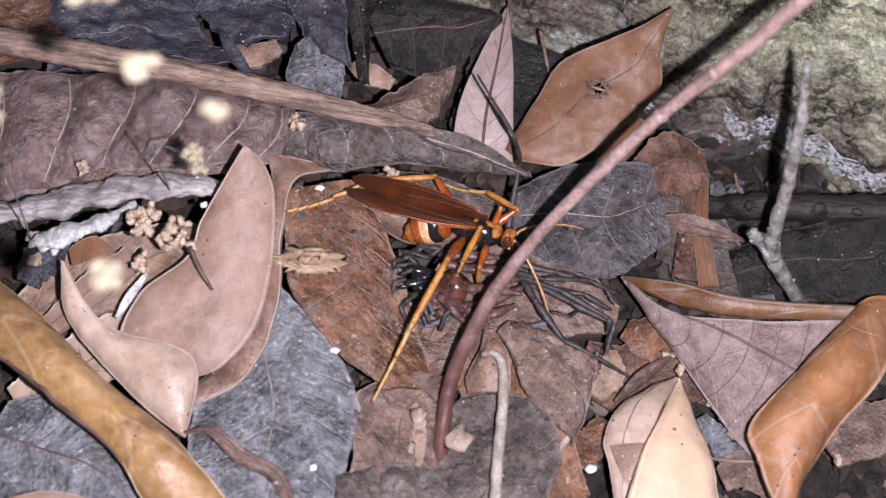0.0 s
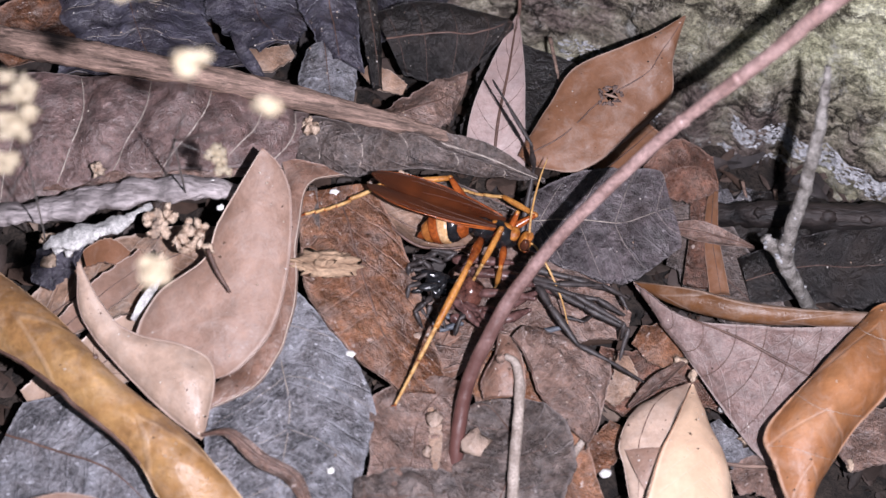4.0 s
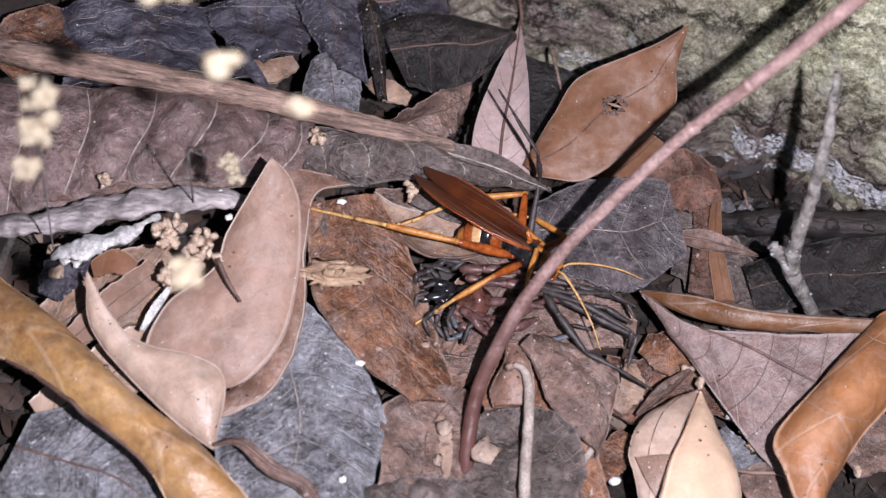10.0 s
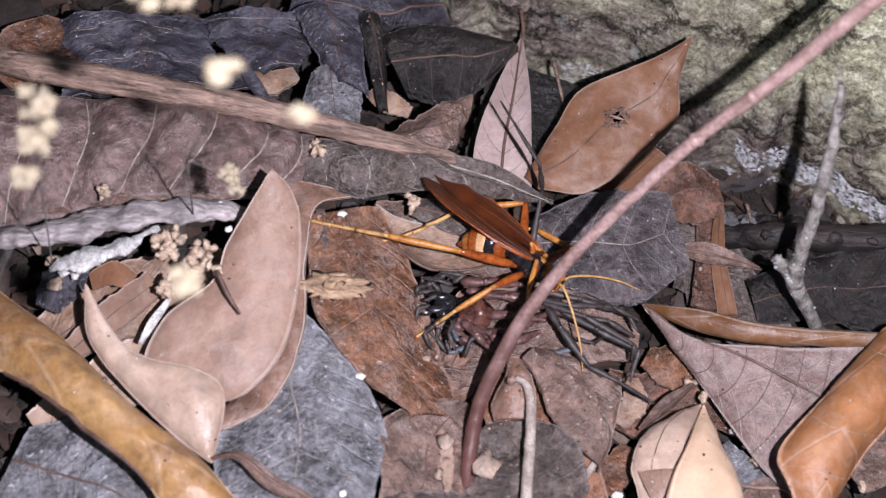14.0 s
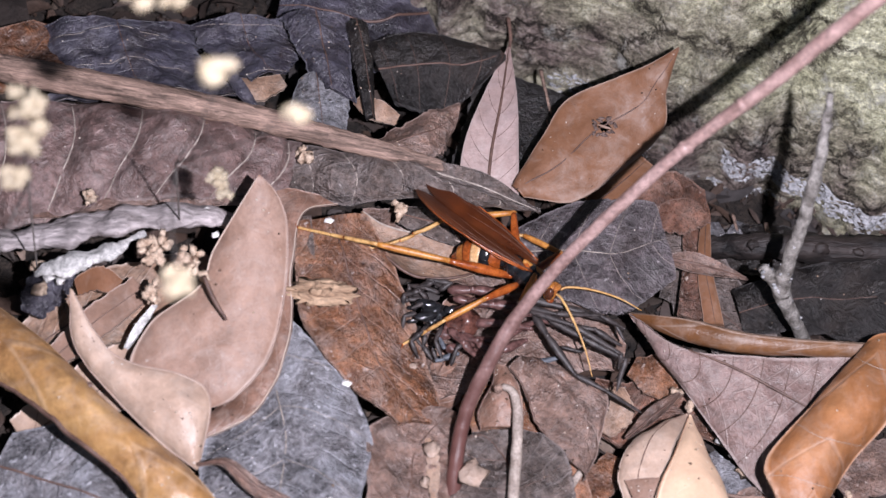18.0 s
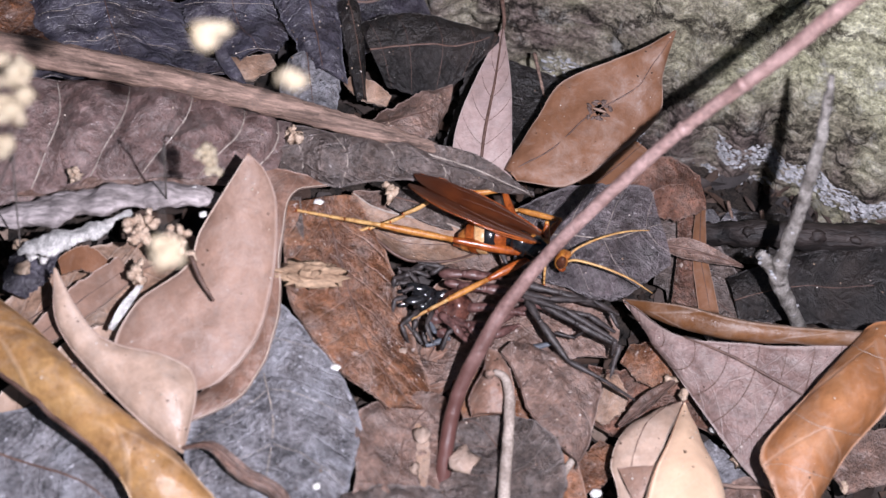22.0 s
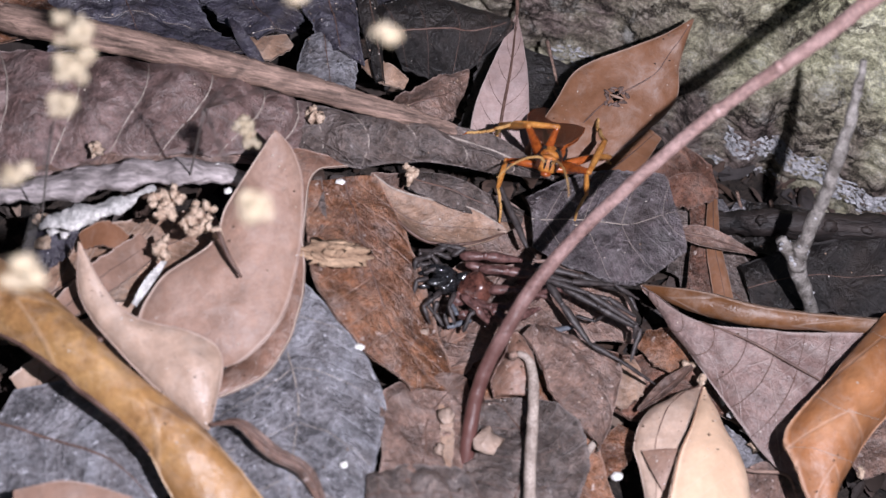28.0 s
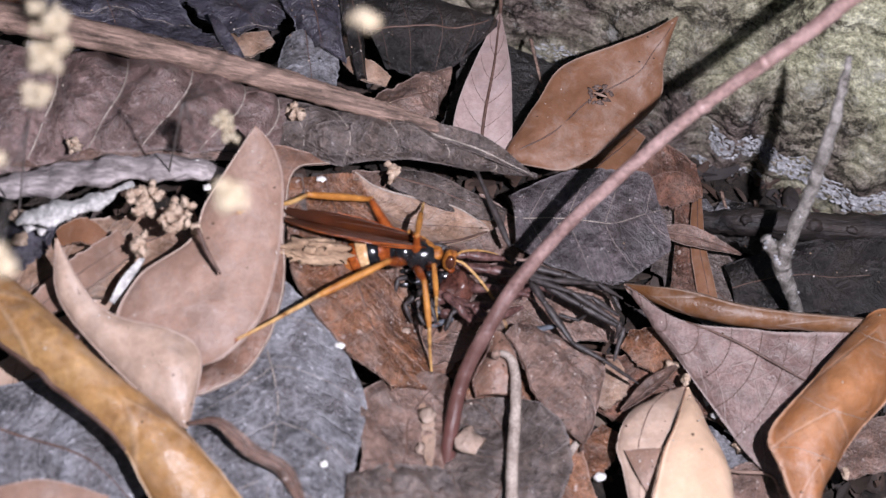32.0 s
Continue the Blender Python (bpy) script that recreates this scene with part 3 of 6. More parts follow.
# ---- the tree root with its cracked bark ----
def bark_material():
    m, nt, b = nodes_of("bark", 0.85, 0.25)
    tc = nt.nodes.new("ShaderNodeTexCoord")
    oc = tc.outputs["Object"]
    mp = nt.nodes.new("ShaderNodeMapping")
    mp.vector_type = "TEXTURE"
    mp.inputs["Rotation"].default_value = (0, 0, radians(-26.6))
    mp.inputs["Scale"].default_value = (3.2, 1, 1)
    nt.links.new(oc, mp.inputs[0])
    n1 = tex(nt, "ShaderNodeTexNoise", 430.0, mp.outputs[0], 10, 0.8)
    n2 = tex(nt, "ShaderNodeTexNoise", 45.0, oc, 4, 0.6)
    n3 = tex(nt, "ShaderNodeTexNoise", 1300.0, oc, 5, 0.8)
    c = ramp(nt, n1.outputs[0], [(0.36, (0.045, 0.034, 0.029)), (0.5, (0.19, 0.145, 0.128)), (0.66, (0.42, 0.355, 0.315))])
    moss = ramp(nt, n1.outputs[0], [(0.34, (0.11, 0.105, 0.065)), (0.5, (0.48, 0.465, 0.31)), (0.66, (0.85, 0.83, 0.63))])
    sep = nt.nodes.new("ShaderNodeSeparateXYZ")
    nt.links.new(oc, sep.inputs[0])
    along = maths(nt, "ADD", maths(nt, "MULTIPLY", sep.outputs[0], 9.0), maths(nt, "MULTIPLY", sep.outputs[1], 16.0))
    along = maths(nt, "ADD", along, maths(nt, "MULTIPLY", n2.outputs[0], 0.7))
    c = mix(nt, ramp(nt, along, [(0.36, (0, 0, 0)), (0.6, (1, 1, 1))]), c, moss)
    c = mix(nt, 1.0, c, ramp(nt, n3.outputs[0], [(0.34, (0.3,) * 3), (0.66, (1.5,) * 3)]), "MULTIPLY")
    warp = mix(nt, 0.012, mp.outputs[0], tex(nt, "ShaderNodeTexNoise", 120.0, oc, 6, 0.7).outputs[1])
    plates = tex(nt, "ShaderNodeTexVoronoi", 80.0, warp, feature="DISTANCE_TO_EDGE")
    crack = ramp(nt, plates.outputs[0], [(0.0, (0, 0, 0)), (0.06, (1, 1, 1))])
    shut = ramp(nt, n2.outputs[0], [(0.5, (0, 0, 0)), (0.6, (1, 1, 1))])
    crack = maths(nt, "MAXIMUM", crack, shut)
    c = mix(nt, 1.0, c, mix(nt, crack, (0.1, 0.085, 0.075), (1.0, 1.0, 1.0)), "MULTIPLY")
    film = tex(nt, "ShaderNodeTexNoise", 140.0, oc, 9, 0.8)
    c = mix(nt, ramp(nt, film.outputs[0], [(0.55, (0, 0, 0)), (0.66, (0.7, 0.7, 0.7))]), c, (0.5, 0.49, 0.45))
    nt.links.new(c, b.inputs["Base Color"])
    hh = maths(nt, "ADD", n1.outputs[0], maths(nt, "MULTIPLY", n3.outputs[0], 0.4))
    bump(nt, b, maths(nt, "ADD", hh, maths(nt, "MULTIPLY", crack, 0.5)), 0.9, 0.0016)
    return m


BARK = bark_material()
ROOT_A = Vector((24, 47, 0))
ROOT_U = Vector((50, -25, -5)).normalized()
ROOT_V = Vector((0.45, 0.893, 0)).normalized()


def bark_point(u, a):
    """u along the root from its first edge point, a (degrees) up round its swelling."""
    rad = 62.0
    r = radians(a)
    e = 5.5 * noise.noise(Vector((u * 0.055, 1.3, 0))) + 3.0 * noise.noise(Vector((u * 0.2, 7, 0)))
    p = ROOT_A + ROOT_U * u + ROOT_V * (e + rad * (1 - math.cos(r)) * 0.95) + Vector((0, 0, -11 + rad * math.sin(r) * 0.95))
    s = a * rad * 0.0175
    ridge = abs(noise.noise(Vector((u * 0.045 + s * 0.05, s * 0.16 - u * 0.05, 0.4))))
    ridge2 = abs(noise.noise(Vector((u * 0.16 + 4, s * 0.32, 1.7))))
    h = 1.7 * min(1, ridge * 11) ** 0.6 + 0.3 * min(1, ridge2 * 9) + 0.45 * noise.noise(Vector((u * 0.35, s * 0.6, 2))) + 0.4 * noise.noise(Vector((u * 0.9, s * 1.5, 5)))
    nrm = (ROOT_V * -math.cos(r) * 0.9 + Vector((0, 0, 1)) * (0.15 + math.sin(r))).normalized()
    return p + nrm * (h - 2.5)


def build_root():
    root = thing("tree_root", tuple(ROOT_A), "grey-brown tree root with cracked, mossy bark", "tree root")
    nu, na = 380, 190
    us = [-65 + 215 * i / (nu - 1) for i in range(nu)]
    an = [-12 + 118 * j / (na - 1) for j in range(na)]
    vs = [bark_point(u, a) for u in us for a in an]
    fs = [(i * na + j, (i + 1) * na + j, (i + 1) * na + j + 1, i * na + j + 1) for i in range(nu - 1) for j in range(na - 1)]
    link("bark", vs, fs, BARK, root)
    r = random.Random(11)
    for u0, u1, a0, a1, cnt in ((-2, 20, -3, 6, 380), (34, 82, 2.5, 7.5, 1500), (26, 46, -6, -1, 130)):
        bits = []
        for k in range(cnt):
            u, a = r.uniform(u0, u1), r.uniform(a0, a1)
            s = r.uniform(0.09, 0.24) * r.uniform(.4, 1.9)
            bits.append(blob_mesh(bark_point(u, a), (s * 2.2, s * 1.2, s * 0.12), 0.9, r.uniform(0, 90), Euler((0, 0, radians(-25 + r.uniform(-30, 30)))), 7, 4, 2.0))
        link("lichen", *merge(bits), LICHEN, root, "white crusty lichen")
    return root


# ---- leaves, from the back to the front ----
def edge(top, surf, s, mat, rad, u0=0.02, u1=0.98):
    """Thin rolled margin of a leaf, along one of its edges."""
    tube("curled_edge", [tuple(surf(u0 + (u1 - u0) * k / 20, s, 0.05)) for k in range(21)], [rad * .6, rad, rad, rad * .6], mat, top, sides=6, n=61)


def build_leaves():
    # top edge: dark wet leaves
    sheet("dead_leaf", [(-69.97, 51.67, 10.00), (-66.52, 42.85, 10.00), (-66.49, 31.53, 12.00)], [(-41.80, 52.51, 9.00), (-40.08, 41.52, 10.00), (-32.72, 33.15, 12.00)], DARK, "dark blue-black wet dead leaf beneath a stick", bulge=1.5, wob=1.3, jag=.06, veins=3, vmat=RIB_PALE, vr=.06, rib=.1)
    sheet("dead_leaf", [(-42.79, 52.51, 9.00), (-39.64, 44.02, 10.00), (-31.81, 36.98, 11.00)], [(-24.98, 53.36, 8.00), (-23.56, 45.63, 8.00), (-26.06, 39.79, 9.00)], DARK, "dark grey wet dead leaf", bulge=1.2, wob=1.1, jag=.08, cross=2, vmat=RIB_PALE, vr=.05, rib=.1)
    sheet("dead_leaf", [(-26.96, 52.50, 9.00), (-23.09, 43.54, 9.00), (-20.73, 37.47, 8.00)], [(-13.96, 53.35, 8.00), (-14.28, 42.26, 9.00), (-13.54, 33.57, 9.00)], DARK, "dark grey broken dead leaf", bulge=2, jag=.08, wob=1.0, rib=.15)
    sheet("dead_leaf", [(-23.63, 39.34, 8.00), (-25.15, 32.42, 9.00), (-23.28, 27.60, 9.00)], [(-17.27, 39.94, 8.00), (-14.96, 34.36, 8.00), (-15.61, 27.70, 8.00)], SLATE, "small round grey dead leaf", bulge=1.6, wob=.6, jag=.05, rib=.1)
    sheet("dead_leaf", [(-11.13, 47.52, 8.00), (-3.13, 48.86, 9.00), (6.77, 46.78, 9.00), (13.44, 44.82, 7.00)], [(-6.50, 35.65, 5.00), (-1.25, 33.12, 6.00), (5.83, 36.05, 6.00), (13.56, 43.79, 7.00)], ROTTEN_AND_SHADE, "dark curled dead leaf with a pointed tip", bulge=3.4, wob=.8, jag=.03, rib=.2, cross=5, vr=.06)
    sheet("dead_leaf", [(-15.04, 51.20, 9.00), (-13.57, 40.19, 10.00), (-11.82, 28.40, 11.00)], [(-11.04, 51.20, 9.00), (-10.39, 40.99, 9.00), (-10.33, 29.15, 10.00)], ROTTEN_AND_SHADE, "narrow black shrivelled dead leaf", bulge=1.6, wob=.7, jag=.1, rib=.1)
    sheet("dead_leaf", [(-11.91, 24.98, 10.00), (-4.00, 29.87, 9.00), (4.07, 34.81, 6.00)], [(-6.44, 19.86, 11.00), (0.43, 22.08, 9.00), (3.11, 28.45, 6.00)], DULL, "dark brown dead leaf with a torn edge", bulge=1.4, jag=.14, wob=1.1, rib=.15)
    leaf("dead_leaf", [(-34.26, 38.41, 10.00), (-30.85, 36.37, 11.00), (-26.24, 38.37, 10.00)], [1.2, 2.2, 1.4], [1.5, 3.2, 1.5], TAN, "pale beige piece of dead leaf", jag=.15, rib=0, wob=.4)
    leaf("dead_leaf", [(-13.48, 34.96, 8.00), (-10.19, 32.33, 9.00), (-6.34, 30.65, 8.00)], [1, 2, 1], [1, 2.4, 1.2], TAN, "pale orange piece of dead leaf", jag=.15, rib=0)
    leaf("dead_leaf", [(-36.56, 40.31, 13.00), (-33.64, 34.18, 13.00), (-30.34, 29.54, 12.00)], [.4, 1.3, .4], [.4, 1.5, .4], DARK, "narrow black strip of dead leaf", bl=50, br=50, rib=0)
    leaf("dead_leaf", [(0.82, 59.83, 2.00), (-10.78, 55.92, 5.00), (-26.98, 59.04, 6.00)], [5, 12, 4], [4, 10, 4], DARK, "large dark dead leaf against the root", wob=1.4, rib=.3)
    leaf("dead_leaf", [(-77.76, 37.18, 14.00), (-71.06, 43.69, 12.00), (-67.07, 51.66, 10.00)], [4, 8, 4], [4, 7, 3], BROWN, "brown dead leaf with a dark edge", wob=1, rib=.2)
    # the long rolled leaf below the stick
    sheet("rolled_leaf", [(-78.51, 33.19, 13.00), (-60.50, 30.35, 15.00), (-43.79, 28.84, 15.00), (-30.78, 25.82, 13.00), (-23.32, 23.50, 11.00)], [(-76.54, 6.46, 11.00), (-63.22, 8.46, 12.00), (-50.69, 10.93, 13.00), (-37.13, 11.56, 13.00), (-26.22, 13.42, 10.00)], UMBER, "long grey-brown dead leaf rolled along its length", bulge=[5, 5, 5, 4, 2], wob=.8, n=110, m=18, jag=.02, cross=6, lean=-.03, vmat=RIB_PALE, vr=.17, pleat=1.5)
    sheet("rolled_leaf", [(-28.03, 25.11, 10.00), (-15.84, 21.19, 12.00), (-4.71, 18.39, 13.00), (7.18, 13.35, 13.00), (16.50, 8.86, 11.00)], [(-25.31, 14.69, 8.00), (-16.02, 12.08, 9.00), (-4.83, 12.51, 10.00), (7.24, 10.45, 10.00), (16.81, 8.98, 10.00)], GREY, "grey-brown rolled dead leaf with a pointed tip", bulge=[2, 3.6, 3.6, 2, .3], wob=.55, n=80, cross=6, lean=.04, vmat=RIB_PALE, vr=.12, pleat=1.5)
    leaf("dead_leaf", [(-6.60, 18.50, 13.50), (0.64, 14.41, 14.00), (7.88, 11.17, 14.00), (15.86, 8.53, 11.50)], [.8, 2.2, 2.3, .2], [.6, 1.5, 1.6, .2], GREY, "curled grey leaf flap with a pale rim", bl=70, br=55, wob=.3, rib=.2, ribmat=RIB_PALE)
    leaf("dead_leaf", [(-67.48, 9.54, 14.00), (-56.04, 12.17, 14.00), (-43.53, 13.30, 13.00), (-32.58, 11.51, 13.00)], [2, 4, 4, 2], [1.5, 3, 3, 1.5], DULL, "brown-grey dead leaf in shade", wob=.8, rib=.2, veins=4)
    # added black sheet: stands for the shade in the gaps between leaves
    sheet("dead_leaf", [(3.33, 26.41, -2.00), (6.31, 36.66, 0.00), (10.40, 46.07, 1.00)], [(20.82, 24.88, -3.00), (23.83, 32.90, -1.00), (26.95, 40.34, 0.00)], ROTTEN_AND_SHADE, "black sheet added as the shade beneath an orange-brown leaf", bulge=.5, wob=.8, jag=.08)
    lance, _ = leaf("lanceolate_leaf", [(8.42, 15.91, 3.50), (9.73, 24.50, 6.50), (12.16, 34.79, 7.50), (14.63, 47.90, 5.50)], [5.2, 5, 3.4, .2], [5.6, 4.8, 2.9, .2], LANCE, "narrow pinkish-mauve dead leaf with a dark midrib", bl=12, br=10, wob=.3, jag=.01, rib=.32, veins=6, vr=.05, stalk=None)
    tube("leaf_stalk", [(14.61, 47.66, 3.20), (15.33, 51.45, 4.00), (15.11, 55.24, 5.00)], [.3, .35, .45], RIB_DARK, lance, sides=7)
    top, sm = sheet("broad_leaf", [(12.78, 17.73, 5.00), (18.74, 26.28, 8.00), (23.52, 32.58, 10.00), (32.04, 34.10, 14.00), (37.55, 34.65, 17.00), (42.36, 36.49, 19.00)], [(14.74, 15.36, 5.00), (23.22, 13.64, 6.00), (31.93, 18.97, 7.00), (39.82, 25.87, 9.00), (40.36, 30.85, 14.00), (42.52, 36.24, 19.00)], ORANGE, "smooth orange-brown dead leaf with a scab hole", bulge=1.4, wob=.4, jag=.01, rib=.14, n=110, m=30, cut=lambda u, s: math.hypot((u - .44) / .03, (s - .02) / .17) < .75 + .55 * noise.noise(Vector((u * 60, s * 9, 2))))
    for k in range(16):
        a = k * .3927
        c = sm(.44 + .03 * math.cos(a) * (1 + .25 * (k % 3)), .02 + .17 * math.sin(a) * (1 + .2 * (k % 2)), .06)
        vs, fs = blob_mesh(c, (.62, .3, .14), .8, k * 3.3, Euler((0, 0, a + 1.2)), 8, 5, 2)
        link("scab", vs, fs, HOLE, top, "dark torn scab round a small hole")
    tube("fibre", [tuple(sm(.425, -.1, .05)), tuple(sm(.44, .03, .1)), tuple(sm(.455, .15, .05))], [.12, .3, .12], ORANGE, top, sides=6)
    leaf("dead_leaf", [(27.15, 16.72, 0.00), (31.22, 19.19, 1.00), (37.88, 25.15, 1.00)], [2, 3, 1.5], [2.5, 3.5, 1.5], ORANGE, "light brown dead leaf beneath an arching stem", wob=.5, rib=.15)
    leaf("dead_leaf", [(36.52, 16.51, -3.00), (42.56, 18.15, -2.00), (48.48, 18.24, -4.00)], [3, 5.5, 3.5], [3, 6.5, 4], RUSSET, "reddish-brown pitted dead leaf", bl=20, br=-20, wob=.9, jag=.1, rib=.1)
    leaf("dead_leaf", [(45.37, 14.83, -6.00), (45.02, 5.98, -5.00), (42.70, -4.20, -5.00)], [1.5, 2.5, 2.2], [1.5, 2.5, 2.4], RUSSET, "brown dead leaf strip", bl=20, br=30, wob=.5, rib=.1)
    leaf("dead_leaf", [(48.60, 17.72, -5.00), (46.41, 5.84, -3.00), (46.57, -6.55, -3.00)], [.8, 1.4, 1.8], [.8, 1.4, 2], ORANGE, "narrow orange-brown leaf strip", bl=-40, br=-40, wob=.3, rib=.1)
    leaf("dead_leaf", [(37.92, 6.07, -1.00), (44.31, 3.97, 0.00), (53.50, 2.30, -3.00)], [.6, 2, .2], [.6, 2.2, .2], DULL, "small narrow dark brown dead leaf", bl=20, br=30, wob=.3, rib=.25)
    # the shade under root and branch is put into these two leaves' black
    sheet("dead_leaf", [(51.11, 1.91, -6.00), (62.06, 4.86, -4.00), (72.32, 6.33, -4.00), (86.60, 7.05, -4.00)], [(52.55, -6.06, -9.00), (61.25, -5.90, -8.00), (74.82, -9.41, -7.00), (85.66, -11.61, -7.00)], ROTTEN_AND_SHADE, "mottled dead leaf, blackened for the shade it lies in", bulge=2.2, wob=1.2, jag=.06, rib=.1)
    sheet("dead_leaf", [(51.41, 19.39, -13.00), (58.89, 18.63, -12.00), (70.09, 17.01, -12.00)], [(50.51, 9.12, -12.00), (57.97, 7.20, -11.00), (67.75, 4.70, -11.00)], ROTTEN_AND_SHADE, "dead leaf under a branch, blackened for the shade there", bulge=1, wob=1.2, jag=.1, rib=.1)
    leaf("dead_leaf", [(51.29, 19.95, -12.00), (52.22, 13.22, -11.00), (56.48, 19.89, -12.00)], [1, 2, 1], [1, 2, 1], SLATE, "small grey leaf scrap", rib=0)
    # dark veined leaf behind the stem
    sheet("broad_leaf", [(12.80, 9.11, 5.00), (22.50, 14.50, 4.00), (30.35, 15.11, 4.00), (37.74, 15.01, 3.00)], [(13.26, 0.30, 3.00), (21.04, -3.83, 2.00), (29.24, -6.80, 2.00), (40.24, 1.09, 0.00)], VIOLET, "dull grey dead leaf with a net of pale veins", bulge=1.3, wob=.7, jag=.03, rib=.12, ribmat=RIB_PALE, veins=4, vmat=RIB_PALE, vr=.055)
    leaf("dead_leaf", [(-6.55, 12.09, 6.00), (0.86, 9.16, 6.00), (12.17, 5.82, 4.00)], [2, 3.5, 1.5], [2, 3, 1.5], GREY, "dark grey-brown dead leaf", bl=-25, br=-20, wob=.5, rib=.15)
    top, sx = sheet("broad_leaf", [(-13.44, 11.03, 9.00), (-10.10, 9.50, 7.87), (-4.68, 8.16, 6.75), (2.18, 7.02, 5.62), (8.89, 2.97, 4.50)], [(-13.29, 9.90, 9.00), (-10.31, 3.69, 7.75), (-5.71, -0.29, 6.50), (1.75, -0.93, 5.25), (9.10, 2.62, 4.00)], TAN, "tan oval dead leaf with a dark curled rim", bulge=[.3, -1.2, -1.6, -1.2, -.3], wob=.5, jag=.02, n=50, m=12, rib=.1)
    edge(top, sx, .97, RIB_DARK, .26)
    edge(top, sx, -.97, RIB_PALE, .16)
    leaf("dead_leaf", [(1.14, 1.11, 2.00), (5.95, 3.74, 3.00), (10.76, 4.80, 3.00)], [.4, 2, .5], [.4, 2, .5], TAN, "small pale rounded dead leaf", bl=-20, br=-20, rib=0)
    # brown leaf in the middle
    sheet("broad_leaf", [(-24.60, 7.11, 12.00), (-24.72, -4.75, 12.00), (-23.39, -12.49, 11.00), (-17.53, -20.24, 8.00), (-8.88, -27.39, 5.00)], [(-12.35, 10.34, 9.00), (-7.12, -1.26, 6.00), (-3.37, -13.88, 2.00), (-1.02, -23.88, 1.00), (-0.79, -26.30, 1.00)], BROWN, "orange-brown mottled dead leaf", bulge=1.1, wob=.7, jag=.02, rib=.16, veins=4, vr=.05)
    patch = thing("fungus_patch", (-20.59, -8.37, 13.50), "pale straw-coloured crusty patch on a brown leaf", "fungus")
    vs, fs = blob_mesh((-20.43, -6.86, 12.7), (5.8, 2.4, .8), .55, 8.4, Euler((0, .02, -.08)), 44, 12, 3.2)
    link("crust", [v + Vector((0, 0, .35 * noise.noise(v * 1.3))) for v in vs], fs, BUFF, patch)
    r = random.Random(5)
    for k in range(14):
        vs, fs = blob_mesh(Vector((-20.43, -6.86, 12.9)) + Vector((r.gauss(0, 2.3), r.gauss(0, .9), r.uniform(.1, .7))), (r.uniform(.5, 1.6), r.uniform(.25, .7), r.uniform(.15, .4)), .9, k, Euler((0, 0, r.uniform(-.5, .3))), 8, 5, 2)
        link("crust", vs, fs, BUFF, patch)
    # slate leaf in front
    sheet("broad_leaf", [(-32.65, -14.10, 7.00), (-38.62, -26.98, 7.00), (-40.15, -36.50, 7.00), (-39.93, -47.52, 7.00)], [(-25.50, -10.11, 10.00), (-18.72, -18.20, 8.00), (-13.37, -28.71, 7.00), (-14.90, -39.20, 7.00), (-17.66, -47.71, 6.00)], SLATE, "weathered blue-grey dead leaf with fine pale veins", bulge=1.6, wob=1.0, jag=.03, n=54, m=14, rib=.12, ribmat=RIB_PALE, veins=4, vmat=RIB_PALE, vr=.06)
    leaf("broad_leaf", [(-71.13, -33.42, 8.00), (-62.47, -36.91, 9.00), (-54.01, -40.80, 9.00), (-47.38, -46.42, 7.00)], [6, 11, 9, 5], [8, 12, 10, 6], SLATE, "blue-grey dead leaf in the shade of a rolled leaf", wob=1, rib=.2)
    leaf("dead_leaf", [(-39.87, -36.33, 12.00), (-35.65, -36.80, 13.50), (-30.71, -40.52, 12.00), (-25.77, -42.91, 10.00), (-23.35, -47.96, 9.00)], [.3, 1.3, 1.6, 1.4, .8], [.3, 1, 2.2, 2.2, 1], DULL, "grey-brown dead leaf with a curled dark edge", bl=-60, br=60, wob=.3, rib=.35, ribmat=RIB_DARK)
    # crumpled leaves at the bottom
    sheet("broad_leaf", [(-16.67, -45.65, 5.50), (-14.74, -39.88, 5.08), (-14.63, -33.87, 4.67), (-14.08, -27.99, 4.25), (-9.22, -24.73, 3.83), (-4.57, -23.51, 3.42), (-0.97, -23.57, 3.00)], [(-8.78, -45.59, 1.00), (-4.25, -44.31, 0.83), (-0.93, -41.03, 0.67), (0.27, -36.13, 0.50), (0.58, -31.09, 0.33), (0.87, -26.47, 0.17), (0.19, -22.34, 0.00)], DULL, "crumpled pinkish-brown dead leaf with a rounded edge", bulge=1.2, wob=1.5, jag=.03, n=60, m=16, rib=.14, cross=6, lean=.06, vr=.07)
    sheet("dead_leaf", [(-16.47, -41.78, 5.00), (-8.71, -40.11, 5.00), (-0.09, -41.28, 4.00)], [(-17.53, -49.99, 5.00), (-7.49, -51.18, 5.00), (2.79, -50.14, 4.00)], GREY, "crumpled grey-brown dead leaf", bulge=1, wob=1.7, jag=.12, m=14, cross=4, vr=.06, rib=.1)
    sheet("broad_leaf", [(-3.85, -45.42, 0.00), (-2.25, -40.69, 0.00), (-0.86, -36.35, 0.00), (0.34, -31.43, 0.00), (1.78, -26.84, 0.00)], [(14.84, -46.51, 0.50), (17.72, -41.93, 0.72), (18.83, -37.20, 0.94), (17.12, -30.74, 1.16), (10.95, -27.11, 1.38), (3.31, -27.27, 1.60)], GREY, "rounded grey-brown dead leaf under a straw", bulge=1.6, wob=1.3, jag=.03, n=60, m=16, rib=.16, veins=4, vr=.07)
